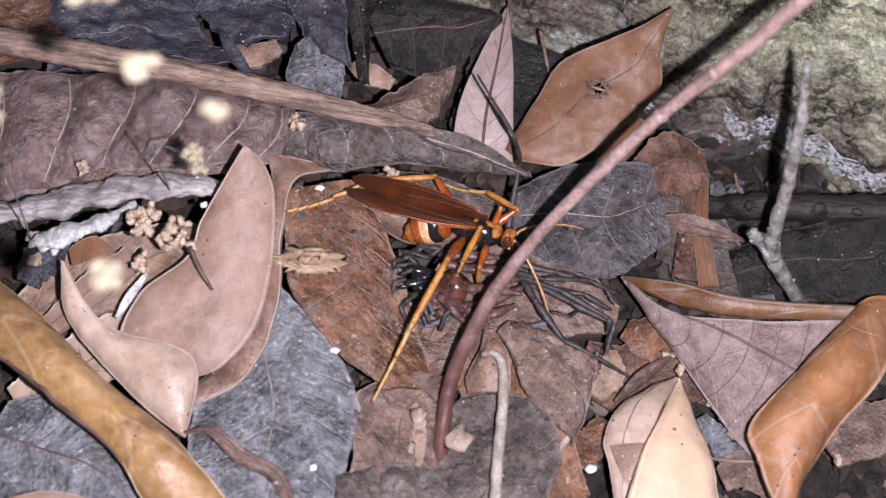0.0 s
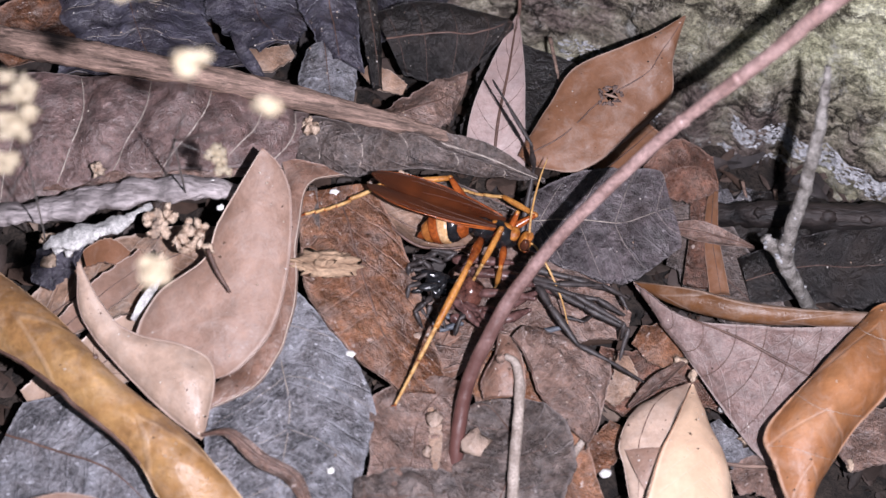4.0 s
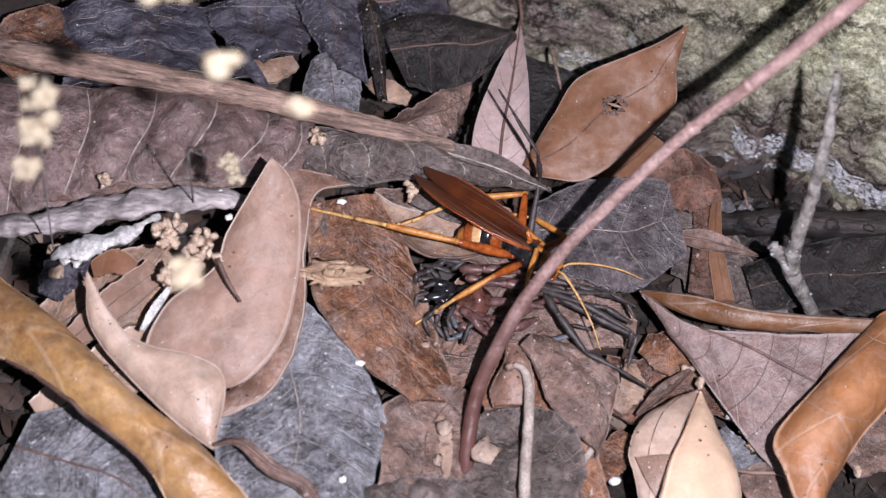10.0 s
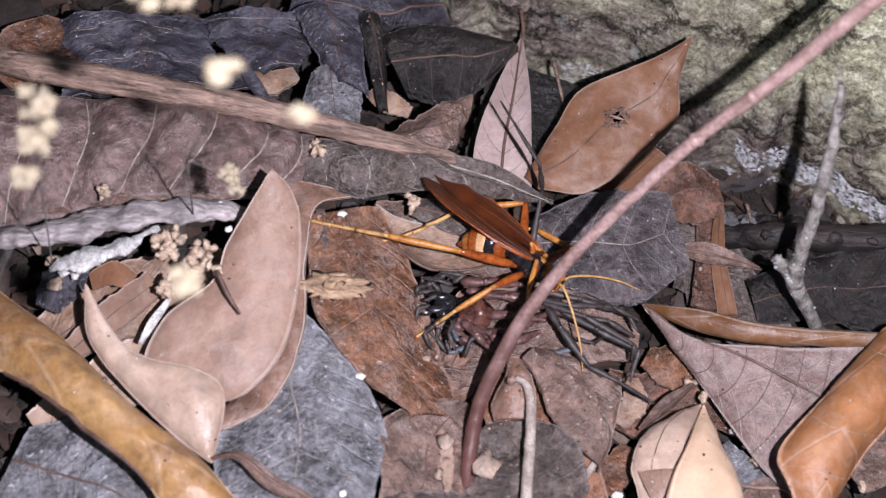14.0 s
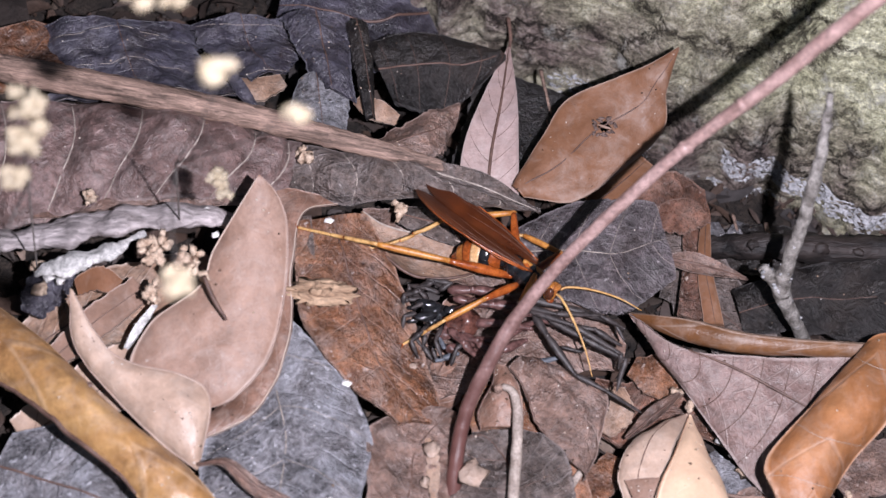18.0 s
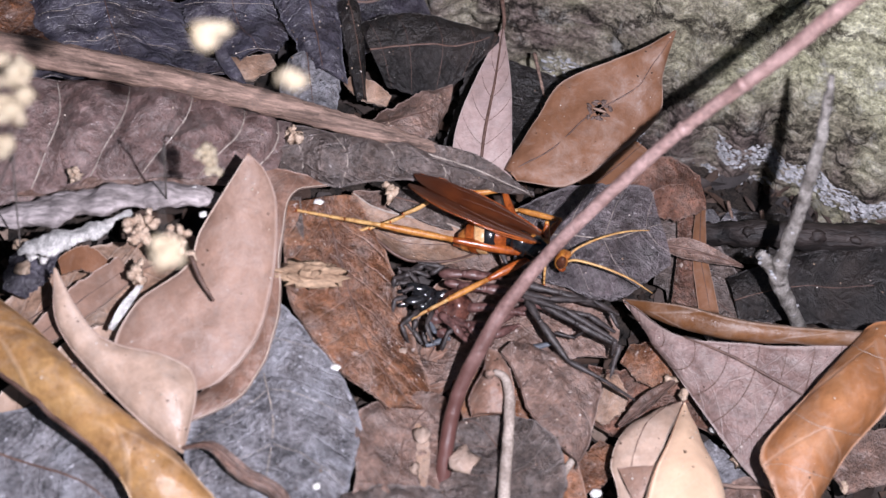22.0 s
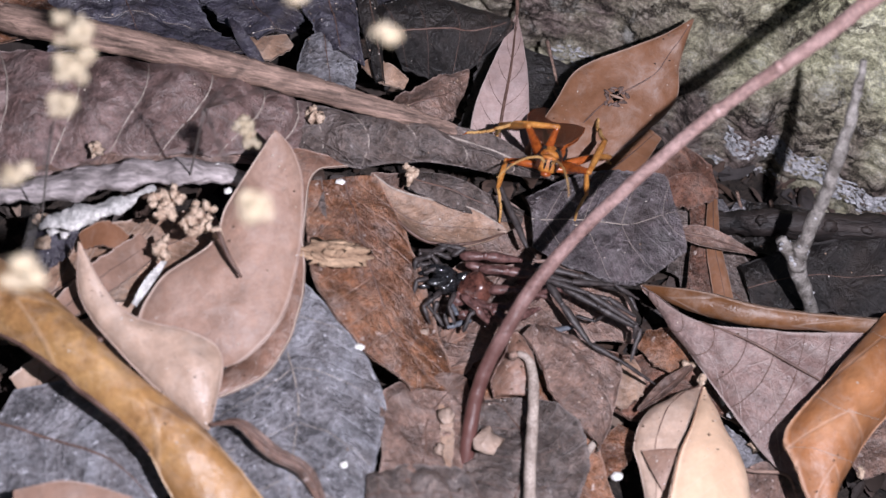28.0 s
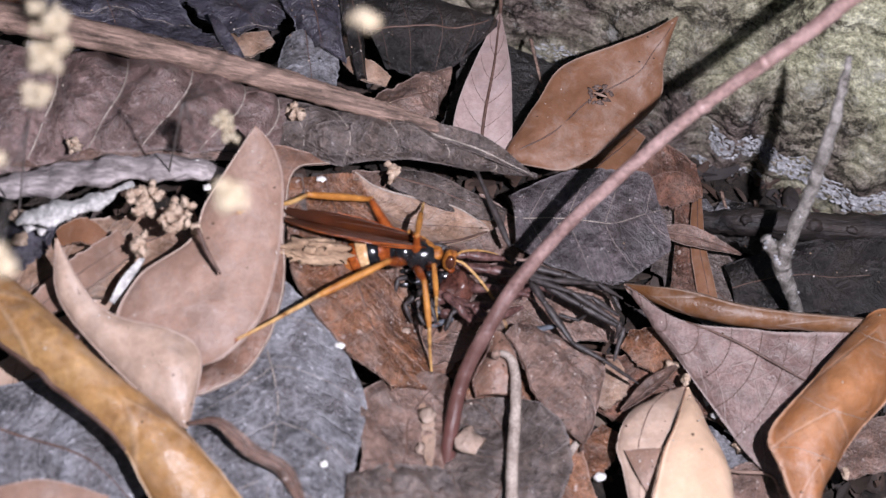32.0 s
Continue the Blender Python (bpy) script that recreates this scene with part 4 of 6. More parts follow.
    top, sx = sheet("broad_leaf", [(9.68, -17.26, 4.50), (11.54, -20.95, 3.62), (13.25, -26.25, 2.75), (14.92, -28.95, 1.88), (17.87, -32.71, 1.00)], [(12.80, -14.38, 3.00), (19.25, -16.80, 2.00), (25.54, -20.78, 1.00), (24.58, -26.46, 0.00), (22.16, -32.99, -1.00), (19.49, -35.17, -2.00)], DULL, "crumpled olive-brown dead leaf beside a spider", bulge=1.4, wob=1.2, jag=.05, n=50, m=14, cross=5, vr=.06)
    edge(top, sx, -.98, RIB_DARK, .2)
    top, sx = sheet("dead_leaf", [(7.66, -16.53, 4.00), (6.73, -20.15, 3.50), (4.14, -24.42, 3.00), (4.43, -27.35, 2.50)], [(9.23, -17.13, 4.50), (11.06, -20.69, 4.17), (11.46, -24.66, 3.83), (10.99, -27.93, 3.50)], TAUPE, "pinkish-brown leaf curled into a hollow", bulge=[1, 2.2, 2.2, 1], wob=.5, jag=.06, n=30, m=10)
    edge(top, sx, -.97, RIB_DARK, .22)
    leaf("dead_leaf", [(31.54, -12.75, -5.00), (35.81, -15.54, -4.00), (39.56, -18.78, -6.00)], [2, 4, 2], [2, 4, 2], BROWN, "reddish-brown smooth dead leaf", wob=.6, rib=0, jag=.1)
    leaf("dead_leaf", [(28.70, -16.97, -5.00), (28.51, -21.70, -4.00), (25.48, -25.25, -5.00)], [1.2, 2.4, 1.5], [1.2, 2, 1.2], TAN, "pale beige scrap of leaf", wob=.5, jag=.25, rib=0)
    leaf("dead_leaf", [(28.67, -27.36, -3.00), (33.08, -24.92, 0.00), (38.70, -19.85, -2.00)], [.4, 1.8, .5], [.4, 1.2, .4], DULL, "dark curled scrap of leaf", bl=80, br=60, wob=.4, rib=.2)
    leaf("dead_leaf", [(18.81, -37.14, -5.00), (23.45, -34.77, -4.00), (26.90, -29.36, -5.00)], [1.5, 3, 1.5], [1.5, 3, 1.5], BROWN, "small orange-brown scrap of leaf", wob=.6, jag=.2, rib=0)
    leaf("dead_leaf", [(43.15, -28.77, -7.00), (45.58, -33.37, -6.00), (49.14, -38.99, -7.00)], [1, 2.4, 3], [1, 2, 3], SLATE, "grey glossy leaf scrap", wob=.8, jag=.2, rib=0)
    leaf("dead_leaf", [(45.04, -40.32, -6.00), (49.63, -38.93, -5.00), (54.65, -43.51, -6.00)], [2, 3, 2], [2, 4, 2], DULL, "dark brown leaf scrap", wob=.8, jag=.15, rib=.1)
    leaf("dead_leaf", [(62.85, -37.29, -5.00), (68.80, -33.91, -4.00), (75.00, -31.01, -4.00)], [3, 5, 3], [3, 5, 3], DULL, "brown dead leaf scrap in shade", wob=1, jag=.1, rib=.1)
    # added strip, black to stand for shade in the gap by the stem
    leaf("dead_leaf", [(-2.15, -40.36, -1.00), (0.31, -26.20, -2.00), (3.80, -13.88, -2.00), (8.59, -5.37, -2.00)], [1.5, 2.5, 2.5, 2], [1.2, 2, 2, 2], ROTTEN_AND_SHADE, "black strip added as shade in the gap beneath a stem", wob=.6, rib=0, jag=.1)
    # older leaves underneath
    for spine, wl, wr, mat, what in (([(-6, -17, 0), (6, -11, 0.5), (20, -9, -0.5), (30, -12, -4)], [5, 8, 8, 3], [5, 7, 7, 3], DULL, "dull brown dead leaf under a spider"),
                                     ([(-10, -27, 0), (-3, -18, 0), (3, -6, -1), (8, 3, -1)], [2, 5, 5, 2], [2, 5, 5, 2], TAUPE, "red-brown dead leaf under a spider"),
                                     ([(3, -17, -0.5), (8, -23, -0.5), (14, -34, -2), (20, -45, -4)], [4, 6, 7, 4], [4, 6, 8, 5], BROWN, "brown dead leaf under crumpled leaves"),
                                     ([(-70, -14, 7), (-58, -7, 9), (-46, -3, 10), (-38, 0, 10)], [4, 7, 6, 3], [4, 7, 7, 4], TAN, "tan dead leaf under crumbs"),
                                     ([(-68, -28, 6), (-58, -22, 8), (-48, -14, 9)], [4, 6, 4], [4, 6, 4], PINK_PALE, "pale pinkish dead leaf under a folded leaf"),
                                     ([(24, -18, -7), (32, -21, -7), (42, -20, -8), (50, -26, -9)], [4, 6, 5, 3], [4, 7, 6, 3], RUSSET, "russet dead leaf deep in the litter"),
                                     ([(36, 14, -8), (44, 8, -8), (50, -2, -9), (56, -10, -9)], [4, 7, 7, 4], [4, 7, 7, 4], GREY, "grey dead leaf under brown strips"),
                                     ([(-14, 12, 3), (-4, 9, 2), (8, 6, 0), (16, 2, -1)], [3, 6, 6, 3], [3, 7, 6, 3], DULL, "dull brown dead leaf under a tan leaf")):
        leaf("dead_leaf", spine, wl, wr, mat, what, wob=1.0, jag=.1, rib=.14, veins=3, vr=.05)
    leaf("leaf_scrap", [(-4.30, -29.14, 3.60), (-3.78, -32.87, 3.60), (-3.54, -36.73, 3.60), (-3.90, -40.33, 3.60)], [.5, 1.2, .8, .4], [.4, .9, 1.1, .3], TAN, "pale beige ragged leaf scrap", jag=.35, wob=.2, rib=0, group="pale scraps")
    # pinkish leaf and its cream neighbour
    sheet("broad_leaf", [(38.48, -24.24, -1.00), (29.71, -29.14, 1.00), (25.93, -35.70, 2.00), (26.29, -40.55, 2.00), (26.69, -48.14, 2.00)], [(39.11, -24.46, -1.00), (35.80, -31.00, 4.00), (32.53, -37.79, 4.00), (31.02, -42.09, 3.00), (28.92, -48.63, 3.00)], PINK_PALE, "pale pink dead leaf with torn rim", bulge=1.2, wob=.4, jag=.02, rib=.1)
    sheet("dead_leaf", [(26.47, -37.84, 4.00), (28.94, -38.18, 5.00), (32.30, -38.27, 5.00)], [(29.14, -45.34, 4.00), (30.31, -42.99, 5.00), (31.68, -41.13, 5.00)], PINK, "curled pinkish leaf flap", bulge=.8, wob=.3)
    top, sc = sheet("broad_leaf", [(38.92, -25.43, 1.00), (34.34, -34.76, 6.00), (30.83, -41.49, 8.00), (27.14, -51.26, 9.00)], [(39.20, -25.43, 1.00), (40.72, -32.93, 2.00), (42.42, -40.42, 3.00), (42.89, -49.10, 3.00)], CREAM, "cream-coloured dead leaf tip, folded like a roof", bulge=[.5, 2, 3, 3.5], wob=.25, jag=.008)
    edge(top, sc, -.985, AMBER, .13)
    # the big triangular leaf with its rolled rim, and the amber roll
    top, sr = sheet("broad_leaf", [(31.34, -6.24, 1.00), (39.46, -14.21, 3.00), (50.13, -16.57, 4.00), (59.38, -17.28, 4.00), (68.52, -17.18, 5.00)], [(31.71, -6.09, 0.00), (37.92, -17.23, -1.00), (43.29, -27.39, -2.00), (49.11, -37.08, -3.00), (56.18, -42.49, -4.00)], MAUVE, "large mauve-brown dead leaf with dark veins and a rolled orange rim", bulge=1.2, wob=.5, jag=.01, n=54, m=14, cross=8, lean=-.04, vr=.09)
    sheet("rolled_rim", [(31.14, -5.89, 0.80), (38.85, -9.38, 4.80), (48.97, -13.69, 6.80), (59.75, -15.56, 6.80), (70.65, -16.81, 6.80)], [(31.80, -6.39, -0.20), (39.07, -11.87, 1.80), (47.77, -14.93, 2.80), (58.43, -16.75, 3.80), (71.34, -17.63, 3.80)], RIM, "", bulge=[.4, 1.4, 1.6, 1.5, 1.4], wob=.25, jag=.01, parent=top)
    # dark tube standing for a thin shadow line across this leaf
    tube("shadow_line", [(39.74, -14.77, 3.60), (46.88, -18.98, 4.50), (53.72, -23.39, 4.00), (59.82, -27.08, 3.00)], [.12, .24, .22, .1], RIB_DARK, top, sides=6, n=20)
    sheet("rolled_leaf", [(68.43, -16.55, 7.00), (57.31, -28.16, 9.00), (48.23, -37.43, 9.00), (48.54, -43.37, 9.00), (50.82, -51.39, 8.00)], [(74.99, -15.82, 7.00), (70.44, -29.77, 10.00), (62.72, -37.48, 8.00), (58.11, -43.17, 7.00), (52.92, -50.58, 6.00)], AMBER, "glossy amber dead leaf rolled into a cone", bulge=[2, 5, 5.5, 4, 2], wob=.45, jag=.012, cross=4, lean=.1, vr=.05, vmat=RIB_PALE)
    # left: the two pink leaves and the ochre roll
    top, sh = sheet("broad_leaf", [(-28.03, 14.75, 12.00), (-27.16, 7.82, 11.00), (-30.87, -8.50, 8.00), (-36.00, -23.19, 9.00), (-40.99, -28.49, 10.00)], [(-15.82, 12.75, 9.00), (-23.03, 8.87, 12.00), (-24.94, -1.14, 13.00), (-25.60, -15.08, 12.00), (-31.01, -26.91, 11.00), (-39.38, -31.46, 10.50)], TAUPE, "pinkish-brown dead leaf ending in a pointed horn", bulge=[.3, 1, 1.5, 1, .5], wob=.35, jag=.01)
    edge(top, sh, .985, PINK_PALE, .13)
    top, sa = sheet("broad_leaf", [(-29.77, 6.61, 27.00), (-33.22, 2.26, 24.00), (-37.32, -2.87, 20.00), (-39.66, -8.28, 18.00), (-47.01, -12.73, 15.50), (-50.68, -19.48, 13.50), (-47.82, -24.52, 11.00)], [(-29.59, 6.61, 27.00), (-26.96, 4.75, 24.00), (-25.46, 0.51, 21.00), (-26.01, -9.52, 18.00), (-28.78, -19.76, 15.00), (-33.93, -25.40, 13.00), (-38.37, -26.90, 12.00)], PINK, "smooth pinkish-brown dead leaf with a raised tip", bulge=[0, 1.2, 2.2, 2.2, 2.5, 1.5, .5], wob=.35, jag=.005, n=60, m=14)
    edge(top, sa, .985, TAUPE, .14)
    edge(top, sa, -.985, PINK_PALE, .12, .02, .6)
    top, sq = sheet("broad_leaf", [(-59.48, -9.23, 20.00), (-58.79, -16.72, 15.00), (-52.68, -25.01, 13.00), (-45.63, -32.46, 12.00), (-40.09, -36.76, 11.00)], [(-59.14, -9.23, 20.00), (-54.38, -17.18, 16.50), (-49.71, -20.33, 15.50), (-42.31, -22.53, 15.50), (-37.91, -26.32, 14.50), (-39.77, -36.21, 11.00)], PINK_PALE, "pale pink folded dead leaf with a pointed spike", bulge=[.2, 1.2, 2, 2.5, 1.5], wob=.4, jag=.008, m=14)
    edge(top, sq, .985, PINK, .16)
    edge(top, sq, -.985, PINK, .14)
    top, sp = sheet("rolled_leaf", [(-74.85, -5.86, 15.00), (-62.71, -17.32, 17.00), (-52.13, -28.89, 17.00), (-41.07, -38.55, 16.00), (-30.23, -51.72, 14.00)], [(-73.36, -21.42, 16.00), (-65.18, -27.64, 18.00), (-57.44, -34.68, 18.00), (-49.97, -41.26, 17.00), (-43.94, -50.90, 13.00)], POD, "ochre-brown dead leaf rolled into a trough", bulge=[3, 3.5, 3.5, 3.2, 2.5], wob=.35, jag=.03, n=60, m=14)
    # ragged lower rim; the roll's shadow below it is put into its dark colour
    edge(top, sp, .97, RIB_DARK, .45, .05, .8)
    blob("dark_spot", sp(.42, -.75, .1), (.6, .5, .25), RIB_DARK, top, rough=.4)
    leaf("dead_leaf", [(-67.09, -48.97, 16.00), (-59.24, -48.76, 16.00), (-50.70, -49.41, 14.00)], [1, 2, 1], [3, 4, 3], PINK, "pink edge of a dead leaf", wob=.3, rib=0)
    leaf("dead_leaf", [(-62.72, -15.83, 11.00), (-55.08, -10.07, 13.00), (-49.10, -5.63, 14.00)], [2, 3, 2.5], [2, 3, 2], PINK, "pinkish dead leaf under crumbs", wob=.5, rib=.1, jag=.1)
    leaf("dead_leaf", [(-59.68, -4.84, 13.00), (-56.14, -3.96, 14.00), (-52.71, -4.95, 13.00)], [1.5, 2.5, 1.5], [1.5, 2, 1.5], ORANGE, "orange-brown leaf scrap under crumbs", wob=.5, rib=0, jag=.15)
    leaf("dead_leaf", [(-51.25, -16.78, 14.00), (-49.17, -13.40, 15.00), (-46.73, -9.38, 15.00)], [.4, .7, .4], [.4, .7, .4], CHALK, "narrow white leaf strip", wob=.2, rib=0)
    leaf("dead_leaf", [(-66.80, -8.06, 10.00), (-64.36, -3.52, 11.00), (-60.95, 0.02, 12.00)], [2, 4, 2], [2, 4, 2], DARK, "black rotten leaf with white dust", wob=1.2, rib=0, jag=.2)


# ---- sticks and stems ----
def build_sticks():
    st = thing("stick", (-69.46, 35.35, 18.00), "rough reddish-brown dead stick with flaking bark", "stick")
    tube("wood", [(-80.17, 38.60, 17.00), (-65.80, 33.75, 18.50), (-50.01, 29.67, 18.50), (-32.52, 25.70, 17.00), (-15.90, 20.92, 15.50), (-2.94, 17.30, 14.00), (2.61, 15.11, 13.00)], [2.3, 2.5, 2.3, 2.1, 1.8, 1.3, .5], STICKM, st, sides=24, n=160, lump=.3)
    r = random.Random(2)
    for k in range(9):
        u = .08 + .1 * k
        c = sample([(-80.17, 38.60, 17.00), (-65.80, 33.75, 18.50), (-50.01, 29.67, 18.50), (-32.52, 25.70, 17.00), (-15.90, 20.92, 15.50), (-2.94, 17.30, 14.00), (2.61, 15.11, 13.00)], 200)[int(u * 199)]
        vs, fs = tube_mesh([tuple(c + np.array((-3, .9, 1.6))), tuple(c + np.array((0, .2 + r.uniform(-.8, .8), 2.05 - u))), tuple(c + np.array((3, -.9, 1.5 - u)))], [.1, .42, .1], sides=6, n=9)
        link("bark_flake", vs, fs, STICKM, st)
    stem = thing("arching_stem", (-0.65, -39.40, 1.00), "smooth purplish-brown arching plant stem", "stem")
    STEM = [(-0.77, -38.98, -2.00), (-0.24, -34.84, 1.50), (0.75, -30.26, 5.00), (2.39, -25.98, 9.00), (5.42, -21.84, 14.00), (9.40, -17.10, 19.00), (16.31, -11.96, 27.00), (24.95, -7.38, 36.00), (34.22, -3.71, 46.00), (41.46, -2.67, 55.00), (45.99, -2.20, 61.00), (51.19, -1.17, 68.00), (58.69, -0.19, 78.00)]
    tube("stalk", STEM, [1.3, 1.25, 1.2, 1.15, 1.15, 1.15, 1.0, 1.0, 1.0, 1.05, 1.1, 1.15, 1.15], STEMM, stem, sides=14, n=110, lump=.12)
    for q in ((9.40, -17.10, 19.00), (41.46, -2.67, 55.00), (34.22, -3.71, 46.00)):
        blob("node", q, (1.3, 1.2, 1.15), STEMM, stem, rough=.25, seed=3)
    straw = thing("straw", (8.20, -45.26, 4.90), "thin pale dry straw with a hooked end", "straw")
    tube("shaft", [(7.89, -47.11, 4.90), (8.49, -40.80, 5.40), (9.53, -33.39, 5.90), (10.19, -27.75, 6.40), (9.84, -23.50, 6.90), (8.16, -21.95, 6.90)], [.95, .95, .9, .85, .7, .5], PALETWIG, straw, sides=10, n=50, lump=.1)
    blob("hook", (7.40, -22.44, 6.90), (.8, .7, .7), STICKM, straw, rough=.3)
    tw = thing("forked_twig", (61.87, -8.54, -5.00), "grey lichen-crusted twig with a broken fork", "twig")
    tube("branch", [(62.97, -8.96, -7.00), (59.03, -9.71, 2.00), (55.27, -7.97, 10.00), (54.59, -7.72, 19.00), (55.20, -6.10, 27.00), (55.77, -4.07, 34.00), (56.20, -1.45, 41.00), (56.16, 0.24, 46.00), (55.99, 1.80, 51.00)], [1.1, 1.1, 1.4, 1.2, 1.05, 1.05, .8, .7, .55], GREYTWIG, tw, sides=14, n=140, lump=.4, freq=.45)
    tube("stub", [(55.48, -8.40, 10.00), (53.28, -7.33, 13.00), (51.20, -6.93, 16.00)], [1.3, 1.2, .9], GREYTWIG, tw, sides=10, n=16, lump=.6)
    r = random.Random(31)
    TW = sample([(59.03, -9.71, 2.00), (55.27, -7.97, 10.00), (54.59, -7.72, 19.00), (55.20, -6.10, 27.00)], 60)
    bits = []
    for k in range(75):
        c = Vector(TW[min(59, int(abs(r.gauss(22, 16))))])
        d = Vector((r.gauss(0, 1), r.gauss(-.6, 1), r.gauss(.2, .6))).normalized()
        q = r.uniform(.1, .34)
        bits.append(blob_mesh(c + d * 1.12, (q * 1.2, q, q * .9), .9, k, None, 7, 5, 2))
    for k in range(30):
        c = Vector((55.4, -8.3, 10)).lerp(Vector((51.4, -6.9, 15.8)), r.random())
        d = Vector((r.gauss(0, 1), r.gauss(-.5, 1), r.gauss(.4, .8))).normalized()
        q = r.uniform(.15, .38)
        bits.append(blob_mesh(c + d * 1.1, (q, q, q), .9, k, None, 7, 5, 2))
    link("lichen", *merge(bits), LICHEN, tw, "whitish crusty lichen")
    gb = thing("rotten_branch", (-52.01, 5.82, 16.00), "grey weathered branch with white rot", "branch")
    tube("wood", [(-74.52, 2.36, 16.00), (-63.99, 2.62, 17.00), (-51.78, 4.67, 18.00), (-40.42, 5.22, 17.00), (-32.53, 6.73, 14.00)], [2.2, 2.6, 2.6, 2.2, 1.2], ROTWOOD, gb, sides=30, n=150, lump=1.5, flat=.65, freq=.24)
    tube("white_rot", [(-65.69, -4.38, 17.00), (-60.46, -3.65, 18.00), (-54.92, -1.65, 18.50), (-48.12, 1.41, 18.50)], [.8, 2.1, 1.8, .6], CHALK, gb, "chalk-white rotten wood", sides=22, n=110, lump=1.5, flat=.45, freq=.35)
    rt = thing("dead_branch", (51.98, 10.75, -9.00), "dark brown dead branch lying under the root", "branch")
    tube("wood", [(48.67, 11.64, -7.00), (57.48, 8.93, -3.00), (68.32, 7.84, -3.00), (84.27, 7.03, -3.00)], [2, 2.3, 2.6, 2.8], DARKWOOD, rt, sides=14, n=40, lump=.6)
    for q, s in (((55.09, 8.46, -1.50), 1.0), ((66.68, 7.04, -1.00), 1.3), ((73.47, 6.02, -1.00), .9)):
        blob("knot", q, (s * 1.3, s, s * .7), DARKWOOD, rt, rough=.6, seed=s * 9)
    for a, b, rad in (((20.66, 46.03, 1.00), (21.80, 36.56, 0.00), .4), ((18.87, 41.67, 0.00), (22.07, 31.55, 0.00), .35), ((60.15, 17.60, -9.00), (59.91, 9.45, -9.00), .4), ((71.80, 10.37, -7.00), (78.26, 7.37, -8.00), .5), ((54.88, 21.08, -11.00), (55.93, 12.61, -12.00), .35)):
        s = thing("grass_stem", a, "thin dry brown grass stem", "stem", "loose dry stems")
        tube("shaft", [a, b], [rad, rad * .6], STICKM, s, sides=6, n=5)
    dk = thing("leaf_stalk", (-27.05, 23.45, 13.00), "dark grey flattened dead stalk", "stalk")
    tube("shaft", [(-28.72, 24.63, 13.00), (-26.61, 20.12, 12.00), (-24.17, 15.69, 9.00)], [.5, .65, .6], DARK, dk, sides=8, n=24, flat=.4)
    leaf("dead_leaf", [(-22.58, 8.49, 11.90), (-22.22, 1.43, 12.30), (-21.77, -4.59, 12.00)], [.75, .8, .7], [.6, .7, .6], GREY, "narrow flat grey strip of dead leaf", wob=.1, rib=0, jag=.05)
    t2 = thing("leaf_stalk", (-38.86, -7.66, 17.00), "thin dark curved stalk on a pink leaf", "stalk")
    tube("shaft", [(-38.50, -9.3, 22.9), (-37.03, -12.7, 21.4), (-35.09, -15.8, 20.2)], [.35, .38, .2], RIB_DARK, t2, sides=6)
    t3 = thing("tendril", (25.49, -17.98, -3.00), "thin pale curling tendril", "tendril")
    tube("shaft", [(26.10, -19.62, 0.00), (24.26, -27.26, -1.00), (22.49, -31.23, -1.00), (18.53, -36.08, -2.00)], [.3, .25, .4, .8], PALETWIG, t3, sides=6, n=24)
    t4 = thing("tendril", (43.17, -37.74, -4.00), "thin brown twisting tendril", "tendril")
    tube("shaft", [(42.95, -37.91, -3.00), (46.50, -38.59, -3.00), (51.41, -39.40, -3.00), (52.53, -43.81, -3.00)], [.3, .35, .3, .25], STICKM, t4, sides=6, n=24)


